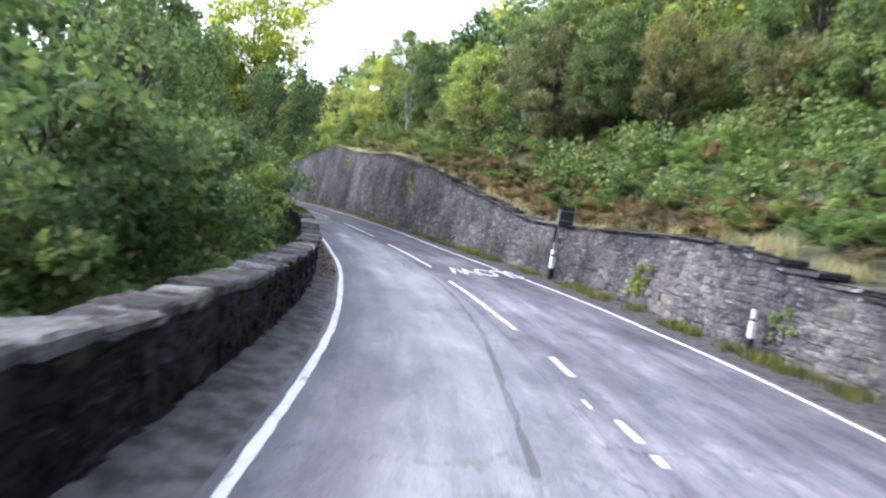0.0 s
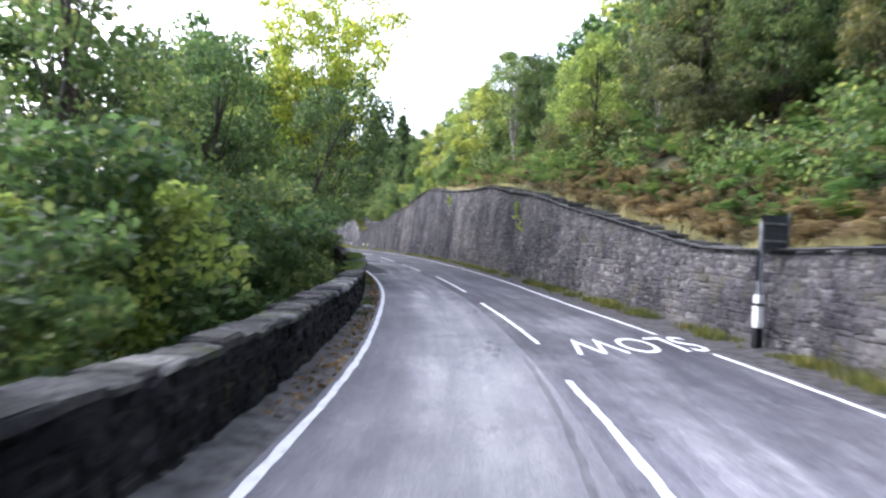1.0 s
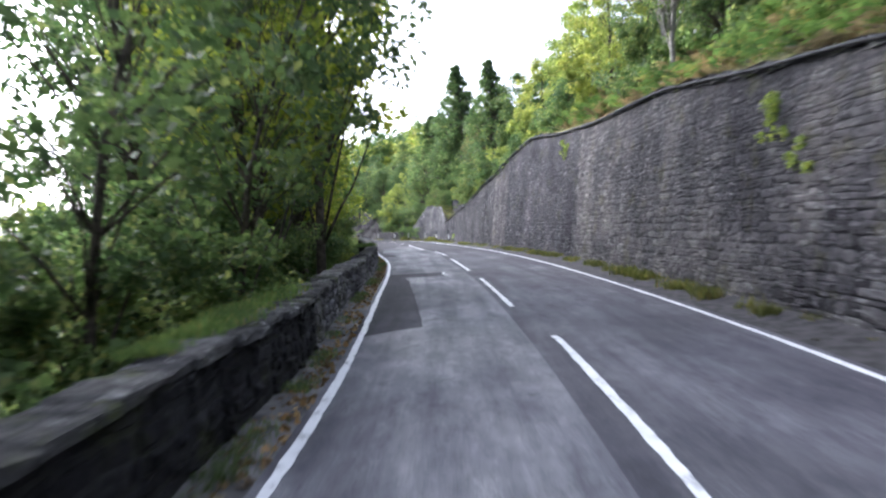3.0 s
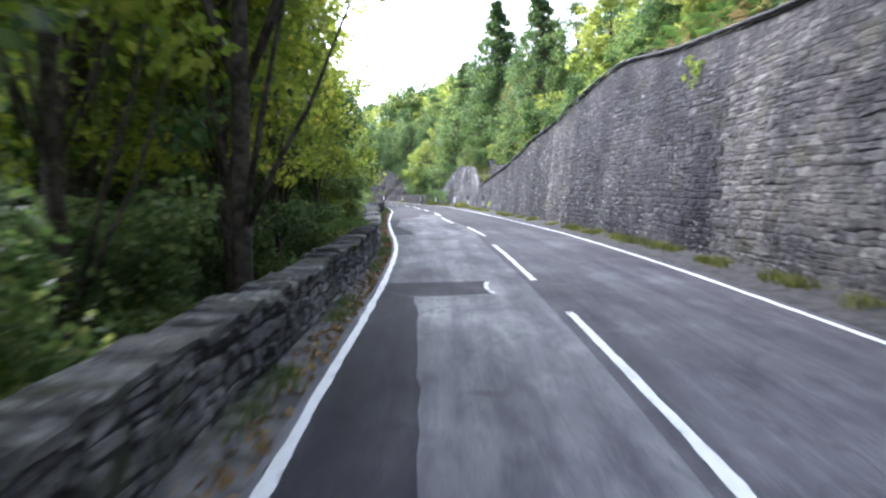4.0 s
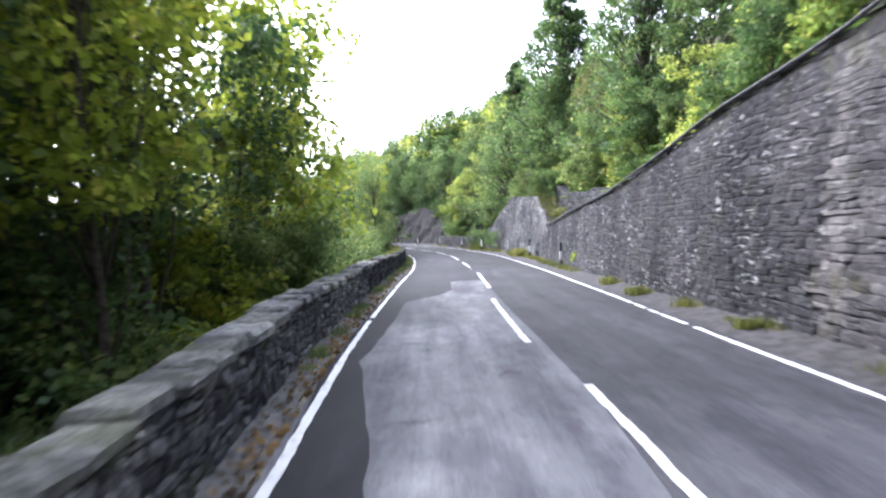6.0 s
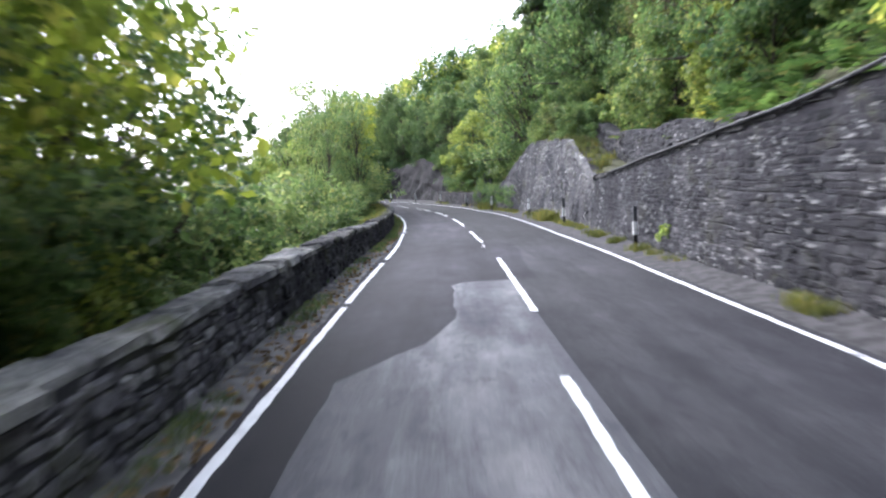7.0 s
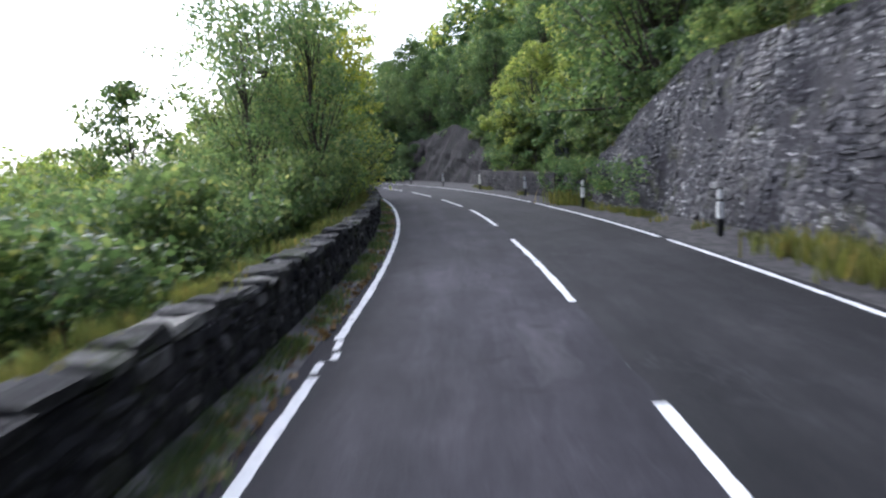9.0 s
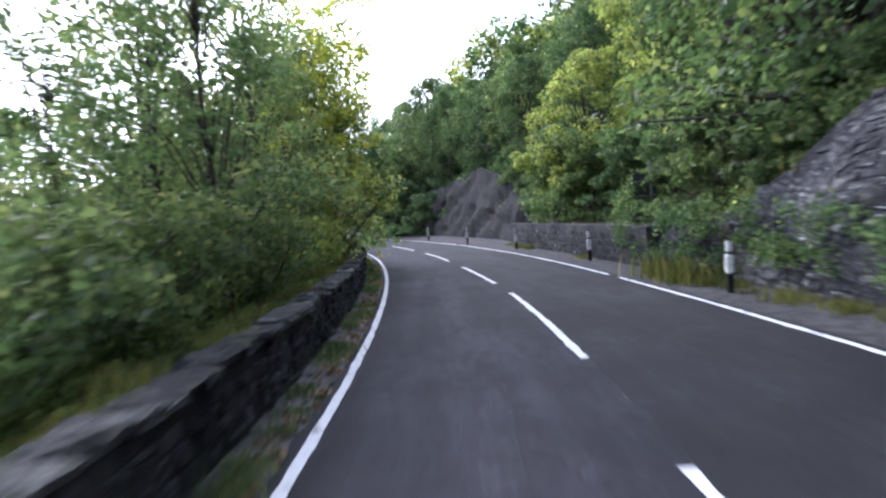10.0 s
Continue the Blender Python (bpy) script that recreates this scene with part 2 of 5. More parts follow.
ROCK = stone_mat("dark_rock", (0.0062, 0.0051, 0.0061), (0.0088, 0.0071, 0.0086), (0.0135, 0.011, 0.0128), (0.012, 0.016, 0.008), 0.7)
SOIL = plain_mat("hill_soil", (0.055, 0.055, 0.028), 1.0, vary=0.5, scale=1.5)
BARK = plain_mat("bark", (0.075, 0.062, 0.05), 0.95, vary=0.5, scale=9)
BARK_PALE = plain_mat("pale_bark", (0.27, 0.25, 0.22), 0.9, vary=0.4, scale=9)
LEAF_GREEN = leaf_mat("green_leaves", (0.055, 0.098, 0.046), (0.115, 0.175, 0.084), (0.26, 0.28, 0.13), through=0.5)
# dark foliage; on bushes this colour also carries the shade below the canopy
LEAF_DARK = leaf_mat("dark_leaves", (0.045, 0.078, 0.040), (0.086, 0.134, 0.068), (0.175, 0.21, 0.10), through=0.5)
LEAF_LIME = leaf_mat("yellow_green_leaves", (0.12, 0.175, 0.050), (0.23, 0.285, 0.095), (0.40, 0.39, 0.15), through=0.58)
# sunlight on the wood edge is painted into this brighter lime
LEAF_GLOW = leaf_mat("sun_painted_yellow_green_leaves", (0.12, 0.175, 0.030), (0.24, 0.29, 0.060), (0.42, 0.40, 0.11), through=0.62)
LEAF_OLIVE = leaf_mat("olive_leaves", (0.075, 0.085, 0.042), (0.135, 0.145, 0.075), (0.24, 0.20, 0.11), through=0.45)
LEAF_SOFT = leaf_mat("soft_green_leaves", (0.084, 0.136, 0.066), (0.162, 0.220, 0.112), (0.30, 0.31, 0.165), through=0.57)
LEAF_FERN = leaf_mat("fern_fronds", (0.050, 0.098, 0.036), (0.10, 0.162, 0.060), (0.21, 0.19, 0.085))
LEAF_BROWN = leaf_mat("withered_fronds", (0.085, 0.068, 0.052), (0.135, 0.108, 0.082), (0.22, 0.185, 0.14))
GRASS_DRY = leaf_mat("dry_grass", (0.24, 0.215, 0.14), (0.35, 0.315, 0.215), (0.47, 0.43, 0.30))
GRASS = leaf_mat("verge_grass", (0.055, 0.075, 0.026), (0.095, 0.11, 0.040), (0.20, 0.165, 0.07))
LITTER = leaf_mat("fallen_leaves", (0.13, 0.08, 0.04), (0.24, 0.15, 0.08), (0.36, 0.26, 0.14), through=0.1)
BLACK = plain_mat("black_paint", (0.012, 0.012, 0.013), 0.5)
WHITE = plain_mat("white_paint", (0.78, 0.77, 0.74), 0.6, vary=0.18, scale=9)
SIGN_GREY = plain_mat("sign_back_grey", (0.055, 0.058, 0.063), 0.6, 0.2)
STEEL = plain_mat("galvanised_steel", (0.30, 0.31, 0.32), 0.5, 0.7)
CABLE = plain_mat("black_cable", (0.012, 0.012, 0.014), 0.6)


def paint_mat():
    m = Mat("road_paint", 0.6, spec=0.4)
    worn = m.ramp(m.noise(7, 6, 0.75), [(0.14, (0.34, 0.34, 0.35)), (0.3, (0.70, 0.70, 0.71)), (0.7, (0.80, 0.80, 0.81))])
    gone = m.ramp(m.noise(2.2, 7, 0.8), [(0.16, 0.85), (0.27, 0.0)])
    m.color(m.mix(gone, worn, (0.13, 0.13, 0.14)))
    m.bump(m.noise(110, 3), 0.3, 0.004)
    return m.m


PAINT = paint_mat()

# ---- the line of the road: stations every 5 m from 15 m behind the start ----
REF = [(1.65, -14.9), (1.79, -10.0), (1.91, -5.0), (1.94, 0.0), (1.79, 5.0), (1.36, 9.97), (0.55, 14.9), (-0.63, 19.76), (-2.11, 24.54), (-3.83, 29.23), (-5.74, 33.85),
       (-7.79, 38.41), (-9.96, 42.92), (-12.26, 47.36), (-14.7, 51.72), (-17.22, 56.04), (-19.72, 60.37), (-22.17, 64.73), (-24.61, 69.09), (-27.08, 73.44), (-29.62, 77.74),
       (-32.28, 81.98), (-35.12, 86.09), (-38.15, 90.07), (-41.33, 93.93), (-44.67, 97.65), (-48.17, 101.22), (-51.84, 104.62), (-55.66, 107.84), (-59.63, 110.89), (-63.67, 113.83)]
S0, STEP = -15.0, 5.0
RX = np.array([p[0] for p in REF])
RY = np.array([p[1] for p in REF])
RS = S0 + STEP * np.arange(len(REF))
FINE = np.arange(RS[0], RS[-1] + 0.01, 0.5)


def catmull(v):
    p = np.concatenate([[2 * v[0] - v[1]], v, [2 * v[-1] - v[-2]]])
    u = (FINE - RS[0]) / STEP
    i = np.minimum(u.astype(int), len(v) - 2)
    t = u - i
    a, b, c, d = p[i], p[i + 1], p[i + 2], p[i + 3]
    return 0.5 * (2 * b + (c - a) * t + (2 * a - 5 * b + 4 * c - d) * t * t + (3 * b - a - 3 * c + d) * t ** 3)


FX, FY = catmull(RX), catmull(RY)
TX, TY = np.gradient(FX, FINE), np.gradient(FY, FINE)


def table(s, *rows):
    return float(np.interp(s, [r[0] for r in rows], [r[1] for r in rows]))


def eased(s, f, reach=2.5):
    return (f(s - reach) + 2 * f(s - reach / 2) + 2 * f(s) + 2 * f(s + reach / 2) + f(s + reach)) / 8


def road_z(s):
    return table(s, (0, 0.0), (6, -0.16), (12, -0.25), (20, -0.25), (30, -0.11), (40, 0.07), (50, 0.19), (60, 0.25), (70, 0.19), (80, 0.10), (90, 0.05), (100, 0.0), (115, 0.0), (140, 0.1))


def line(s):
    """Point and right-hand direction of the road's middle at station s, straight beyond the ends."""
    c = min(max(s, FINE[0]), FINE[-1])
    x, y = np.interp(c, FINE, FX), np.interp(c, FINE, FY)
    tx, ty = np.interp(c, FINE, TX), np.interp(c, FINE, TY)
    n = math.hypot(tx, ty)
    tx, ty = tx / n, ty / n
    return x + tx * (s - c), y + ty * (s - c), ty, -tx


def at(s, off, z=0.0):
    """World place at station s, off metres to the right of the middle, z above the road's level there."""
    x, y, nx, ny = line(s)
    near = max(off, -35.0)
    far = off - near
    return Vector((x + nx * near + far * 0.87, y + ny * near + far * 0.49, road_z(s) + z))


def heading(s):
    x, y, nx, ny = line(s)
    return math.atan2(nx, -ny)


def left_edge(s):
    return eased(s, lambda s: table(s, (-15, -2.95), (3.5, -2.9), (10, -2.84), (12.4, -2.9), (16, -2.8), (21, -2.77), (24, -2.68), (26, -2.57), (30, -2.5), (33, -2.5), (37.5, -2.6), (41, -2.59), (46, -2.5), (51, -2.46), (57, -2.62), (62, -2.62), (67, -2.56), (72, -2.55), (76, -2.47), (79, -2.44), (82, -2.5), (86, -2.5), (92, -2.53), (96, -2.52), (102, -2.48), (110, -2.4), (120, -2.25), (135, -2.3)))


def right_edge(s):
    return eased(s, lambda s: table(s, (-15, 3.0), (0, 3.15), (6.5, 3.32), (9.5, 3.42), (14, 3.32), (16.8, 3.16), (18.6, 3.0), (21.5, 2.82), (23.5, 2.6), (26, 2.5), (28, 2.5), (31, 2.6), (35, 2.62), (42, 2.54), (46, 2.58), (50, 2.5), (54, 2.58), (60, 2.44), (62, 2.53), (66, 2.6), (70, 2.56), (74, 2.62), (79, 2.53), (85, 2.51), (90, 2.53), (98, 2.5), (102, 2.52), (120, 2.44), (135, 2.35)))


def centre(s):
    return table(s, (0, 0.2), (9, 0.17), (10, 0.1), (16, 0.0), (19.5, 0.15), (25, 0.03), (28, 0.1), (34, 0.12), (36, -0.08), (42, -0.09), (45, -0.11), (50.5, -0.04), (53, 0.15), (58, 0.15), (60, -0.10), (65.5, -0.05), (68.3, 0.1), (74.5, 0.15), (80, 0.0), (86, -0.08), (92, -0.11), (100, 0.02), (107, -0.1))


def left_wall(s):
    return table(s, (-15, -3.6), (5, -3.6), (12, -3.46), (18, -3.38), (25, -3.15), (33, -2.97), (37.5, -3.15), (42, -3.03), (46, -2.92), (50, -2.86), (58, -3.1), (75, -3.18), (80, -3.08), (84, -3.0), (95, -3.04), (110, -3.0), (140, -3.0))


def right_wall(s):
    return table(s, (-15, 4.5), (12, 4.5), (16.5, 4.35), (19, 4.17), (21, 4.02), (24.5, 3.82), (27, 3.64), (31, 3.56), (36, 3.52), (42, 3.58), (46, 3.6), (51, 3.5), (54, 3.44), (58, 3.32), (61.5, 3.33), (65, 3.36), (70, 3.36), (75, 3.46), (80, 3.66), (83, 3.74), (87, 3.82), (91, 3.87), (94, 3.7), (98, 3.54), (103, 3.55), (107, 3.6), (113, 3.7), (120, 4.3), (140, 4.9))


def right_top(s):
    """Absolute height of the top of the retaining wall."""
    return table(s, (-15, 1.0), (0, 1.1), (8.4, 1.27), (11, 1.58), (12.3, 1.72), (13.8, 1.76), (17, 1.67), (19, 1.59), (21.3, 1.58), (22.5, 1.72), (24.6, 2.08), (27, 2.46), (29, 2.74), (31.6, 3.2), (33.8, 3.58), (36, 3.8), (40, 4.36), (45, 4.48), (49, 4.72), (52.3, 5.1), (54, 5.0), (56, 4.65), (58.7, 4.08), (62.2, 3.72), (63.9, 3.43), (65.6, 3.17), (68.1, 2.79), (72, 2.47), (74.5, 2.29), (77, 2.06), (80.2, 1.87), (80.6, 2.3))


LEAN = 0.12


def wall_back(s):
    """Offset of the leaning retaining wall's face at its top."""
    return right_wall(s) + LEAN * max(0.0, min(right_top(s), 5.2) - road_z(s))


# ---- mesh helpers ----
def mesh_ob(name, verts, faces, material, parent=None, label="", smooth=False):
    me = bpy.data.meshes.new(name)
    me.from_pydata([tuple(v) for v in verts], [], faces)
    me.materials.append(material)
    if smooth:
        me.polygons.foreach_set("use_smooth", [True] * len(me.polygons))
    ob = new(name, me)
    if parent:
        ob.parent = parent
    if label:
        tagged(ob, label)
    return ob


def part(name, bm, material, parent, label=""):
    me = bpy.data.meshes.new(name)
    bm.to_mesh(me)
    bm.free()
    me.materials.append(material)
    ob = new(name, me)
    if parent:
        ob.parent = parent
    if label:
        tagged(ob, label)
    return ob


def empty(name, m, label, category, group="", kind=""):
    ob = new(name)
    ob.matrix_world = m
    return tagged(ob, label, category, group, kind)


def strip(name, s0, s1, step, offs, material, z=0.0, kind="structure", label="", category="", parent=None):
    """A ribbon along the road between two side functions, with a UV map in metres."""
    n = max(2, int(round((s1 - s0) / step)) + 1)
    ss = np.linspace(s0, s1, n)
    k = len(offs)
    verts, uv = [], []
    for s in ss:
        for o in offs:
            w = o(s) if callable(o) else o
            verts.append(at(s, w, z(s, w) if callable(z) else z))
            uv.append((s, w))
    faces = [(i * k + j, i * k + j + 1, (i + 1) * k + j + 1, (i + 1) * k + j) for i in range(n - 1) for j in range(k - 1)]
    ob = mesh_ob(name, verts, faces, material, parent)
    lay = ob.data.uv_layers.new(name="UVMap")
    idx = np.zeros(len(ob.data.loops), dtype=np.int32)
    ob.data.loops.foreach_get("vertex_index", idx)
    lay.data.foreach_set("uv", np.array(uv)[idx].ravel())
    return tagged(ob, label, category, "", kind)


def tube(path, radii, sides=7):
    """A tapered tube along a list of places: verts and faces."""
    verts, faces = [], []
    n = len(path)
    for i, p in enumerate(path):
        d = (path[min(i + 1, n - 1)] - path[max(i - 1, 0)]).normalized()
        a = d.cross(Vector((0.3, 0.9, 0.2))).normalized()
        b = d.cross(a)
        for k in range(sides):
            w = 2 * math.pi * k / sides
            verts.append(p + (a * math.cos(w) + b * math.sin(w)) * radii[i])
    for i in range(n - 1):
        for k in range(sides):
            faces.append((i * sides + k, i * sides + (k + 1) % sides, (i + 1) * sides + (k + 1) % sides, (i + 1) * sides + k))
    faces.append(tuple(range(sides))[::-1])
    faces.append(tuple((n - 1) * sides + k for k in range(sides)))
    return verts, faces


def join(lists):
    verts, faces = [], []
    for v, f in lists:
        o = len(verts)
        verts += list(v)
        faces += [tuple(i + o for i in q) for q in f]
    return verts, faces


# ---- ground: one sheet, a wooded slope above the road and a valley below it ----
def hill(s, off):
    """Height of the bare ground above the road's level."""
    w = wall_back(s)
    lw = left_wall(s)
    back = 0.3 + table(s, (79.5, 0), (82, 0.1), (88, 0.5), (95, 0.8), (98.5, 0.6), (102, 0.4), (113, 0.6), (118, 1.5), (124, 2.2), (141, 2.2))
    if off > w + back:
        top = (right_top(s) if s < 80.6 else table(s, (80.6, 1.9), (84, 2.7), (89, 3.6), (93, 3.7), (95, 3.1), (97, 2.3), (99, 1.3), (101, 1.1), (103, 0.9), (114, 0.9), (118, 1.7), (124, 3.3), (140, 3.3))) - road_z(s)
        d = off - w - back - 0.2
        rise = table(s, (-15, 0.75), (20, 0.72), (45, 0.66), (60, 0.7), (80, 0.85), (100, 0.95), (140, 0.9))
        u = max(0.0, d - 1.2)
        cap = table(s, (10, 30), (40, 22), (60, 17), (80, 13), (110, 11), (140, 13))
        return top - 0.08 + 0.10 * min(d, 1.2) + rise * min(u, cap) + 0.12 * max(0, min(u - cap, 80)) + 0.9 * noise.noise(Vector((s * 0.12, off * 0.12, 0))) * min(1, u / 5)
    if off < lw - 0.4:
        d = lw - 0.4 - off
        drop = table(s, (0, 0.5), (30, 0.35), (60, 0.4), (75, 0.62), (140, 0.5))
        h = -0.35 - drop * min(d, 26) - 0.12 * max(0, min(d - 26, 40)) + 0.10 * max(0, min(d - 160, 150))
        return h + 0.7 * noise.noise(Vector((s * 0.1, off * 0.1, 3))) * min(1, d / 6)
    return -0.07


def build_ground():
    ss = [-1500, -600, -250, -120, -60, -40, -30, -20] + list(np.arange(-16, 141, 2.0)) + [150, 165, 200, 260, 400, 800, 1500]
    lo = [-1500, -800, -420, -300, -230, -190, -165, -140, -110, -90, -75, -62, -52, -44, -38, -32, -27, -23, -19, -16, -13, -11, -9, -7, -5.6, -4.6]
    ro = [0.29, 0.34, 0.55, 0.9, 1.3, 1.7, 2.1, 2.6, 3.1, 3.6, 4.3, 5, 6.5, 8, 10, 12, 14.5, 17, 20, 24, 28, 33, 40, 50, 65, 90, 140, 220, 420, 800, 1500]
    verts, k = [], 0
    for s in ss:
        row = lo + [left_wall(s) - 0.42, left_wall(s) - 0.2, 0.0, right_wall(s) + 0.2] + [wall_back(s) + r for r in ro]
        k = len(row)
        verts += [at(s, o, hill(s, o)) for o in row]
    faces = [(i * k + j, i * k + j + 1, (i + 1) * k + j + 1, (i + 1) * k + j) for i in range(len(ss) - 1) for j in range(k - 1)]
    tagged(mesh_ob("ground", verts, faces, SOIL, smooth=True), "brown soil slope falling from hillside to valley", "ground", "", "structure")


build_ground()

# ---- road, lanes and verges ----
def lane_joint(s):
    return table(s, (50, -0.25), (57, 0.12), (71, 0.12), (76, -0.05), (140, -0.05))


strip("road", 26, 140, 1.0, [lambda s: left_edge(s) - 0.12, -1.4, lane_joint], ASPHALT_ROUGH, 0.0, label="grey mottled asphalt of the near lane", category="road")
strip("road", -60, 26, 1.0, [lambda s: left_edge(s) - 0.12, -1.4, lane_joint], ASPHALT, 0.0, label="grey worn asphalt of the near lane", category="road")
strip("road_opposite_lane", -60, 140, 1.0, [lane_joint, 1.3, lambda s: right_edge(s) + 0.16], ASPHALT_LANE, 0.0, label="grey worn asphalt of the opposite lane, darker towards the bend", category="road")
strip("pavement_left_gutter", -60, 140, 1.0, [lambda s: left_wall(s) - 0.1, lambda s: left_edge(s) - 0.12], GUTTER, lambda s, w: 0.06 if w < left_wall(s) else -0.004, label="dirty gutter strip with grit along the parapet", category="gutter")
strip("pavement_right_verge", -60, 140, 1.0, [lambda s: right_edge(s) + 0.16, lambda s: right_wall(s) - 0.35, lambda s: right_wall(s) + 0.15], VERGE, lambda s, w: -0.004 if w < right_edge(s) + 0.3 else (0.03 if w < right_wall(s) - 0.1 else 0.12), label="gritty verge at the foot of the retaining wall", category="verge")


def paint_strip(name, s0, s1, mid, width, label, category):
    rag = lambda s, k: 0.012 * noise.noise(Vector((s * 2.1, k, 0.5))) + 0.012 * noise.noise(Vector((s * 7.3, k, 2.5)))
    return strip(name, s0, s1, 0.12, [lambda s: mid(s) - width / 2 + rag(s, 2.0), lambda s: mid(s) + width / 2 + rag(s, 8.0)], PAINT, 0.005, label=label, category=category)


LINE_W = 0.094
def broken_line(name, mid, width, runs, label):
    """An edge line in the runs that wear has left of it."""
    for a, b in runs:
        paint_strip(name, a, b, mid, width, label, "road marking")


broken_line("edge_line_left", left_edge, LINE_W, ((-40, 62.85), (63.25, 69.3), (69.62, 74.65), (75.4, 83.75), (84.85, 138)), "white edge line beside the parapet, broken by wear")
for a, b, o in ((83.85, 84.15, -0.02), (84.2, 84.4, 0.07), (84.5, 84.8, 0.03)):
    paint_strip("worn_line_fragment", a, b, lambda s, o=o: left_edge(s) + o, 0.07, "flaking remains of the edge line", "road marking")
broken_line("edge_line_right", right_edge, 0.092, ((-40, 18.7), (20.7, 60.3), (60.62, 61.78), (61.92, 62.36), (62.62, 63.34), (63.46, 90.35), (90.75, 101.4), (102.1, 138)), "white edge line beside the retaining wall, broken by wear")

for a, b in ((-16.0, -10.0), (-7.0, -1.0), (4.85, 5.1), (5.4, 6.0), (7.6, 8.6), (10.5, 16.3), (19.15, 25.3), (28.2, 34.2), (37.0, 42.2), (44.7, 50.5), (53.3, 57.4), (59.8, 65.5), (68.3, 74.4), (78.55, 78.95), (79.05, 79.5), (79.6, 79.95), (80.05, 82.9), (85.9, 91.8), (94.7, 100.5), (102.3, 107.3), (110.3, 116.0), (119.0, 125.0)):
    tagged(paint_strip("centre_line_dash", a, b, centre, 0.095, "white centre line dash", "road marking"), group="centre line dashes")


for a in (6.3, 6.46, 77.05, 77.35, 77.75):
    strip("worn_line_fragment", a, a + 0.13, 0.07, [-0.02, 0.035], PAINT, 0.005, label="worn remains of a centre line dash", category="road marking")


# ---- walls of rubble stone ----
def course_stones(place, s0, s1, z0, z1, hmin, hmax, lmin, lmax, proud, rng, gap=0.006, wob=0.05):
    """Rubble stones of uneven size in wavering courses on a face. place(s, z, out) gives a world place. Yields each stone's verts, station and height."""
    lowest = min(z0(s) for s in np.arange(s0, s1, 1.0))
    highest = max(z1(s) for s in np.arange(s0, s1, 1.0))
    seed = rng.uniform(0, 99)
    wave = lambda s, k: wob * noise.noise(Vector((s * 0.8, k * 0.6, seed))) + 0.6 * wob * noise.noise(Vector((s * 2.7, k * 0.9, seed + 5)))
    z = lowest - 0.12
    while z < highest:
        h = rng.uniform(hmin, hmax)
        s = s0 + rng.uniform(0, lmax)
        while s < s1:
            l = rng.uniform(lmin, lmax) * rng.choice((0.6, 0.8, 1.0, 1.0, 1.35))
            lay = [(0.0, 1.0)] if rng.random() > 0.3 or h < hmin * 1.25 else [(0.0, rng.uniform(0.35, 0.65))]
            if lay[0][1] < 1.0:
                lay.append((lay[0][1], 1.0))
            for f0, f1 in lay:
                za, zb = z + h * f0, z + h * f1
                if za + (zb - za) * 0.5 > z0(s) and zb - 0.25 * h < z1(s + l / 2):
                    lim = min(z1(s), z1(s + l)) - 0.005
                    j = lambda k=min(0.03, h * 0.22): rng.uniform(-k, k)
                    a = [(s + gap + j(), za + wave(s, za) + gap + j()), (s + l - gap + j(), za + wave(s + l, za) + gap + j()), (s + l - gap + j(), min(lim, zb + wave(s + l, zb) - gap + j())), (s + gap + j(), min(lim, zb + wave(s, zb) - gap + j()))]
                    ring = []
                    for i in range(4):
                        p, q, r = a[i], a[i - 1], a[(i + 1) % 4]
                        for o in (q, r):
                            k = rng.uniform(0.04, 0.34)
                            ring.append((p[0] + (o[0] - p[0]) * k, p[1] + (o[1] - p[1]) * k))
                    e = rng.uniform(0.16, 0.42)
                    cs, cz = s + l / 2, (za + zb) / 2
                    top = [(p[0] + (cs - p[0]) * e, p[1] + (cz - p[1]) * e * 1.3) for p in ring]
                    out = rng.uniform(0.1, 1.0) ** 1.5 * proud
                    tilt, roll = rng.uniform(-0.6, 0.6), rng.uniform(-0.5, 0.5)
                    yield [place(p[0], p[1], -min(0.02, proud * 1.3)) for p in ring] + [place(p[0], p[1], out * (1 + tilt * (p[0] - cs) / l * 2 + roll * (p[1] - cz) / h * 2)) for p in top], s, za
            s += l
        z += h


STONE_FACES = [tuple(range(8, 16))] + [(i, (i + 1) % 8, (i + 1) % 8 + 8, i + 8) for i in range(8)]


def face_of_stones(parent, material, stones, singles, label):
    """The stones within the stretch singles(s, z) become parts of their own; the others one joined part."""
    verts, faces, count = [], [], 0
    for v, s, z in stones:
        if count < 300 and singles(s, z):
            mid = sum(v, Vector()) / 16
            me = bpy.data.meshes.new("stone")
            me.from_pydata([p - mid for p in v], [], STONE_FACES)
            me.materials.append(material)
            ob = new("stone", me)
            ob.parent = parent
            ob.location = mid
            count += 1
        else:
            o = len(verts)
            verts += v
            faces += [tuple(i + o for i in f) for f in STONE_FACES]
    tagged(mesh_ob("stone_courses", verts, faces, material, parent), label, kind="stuff")


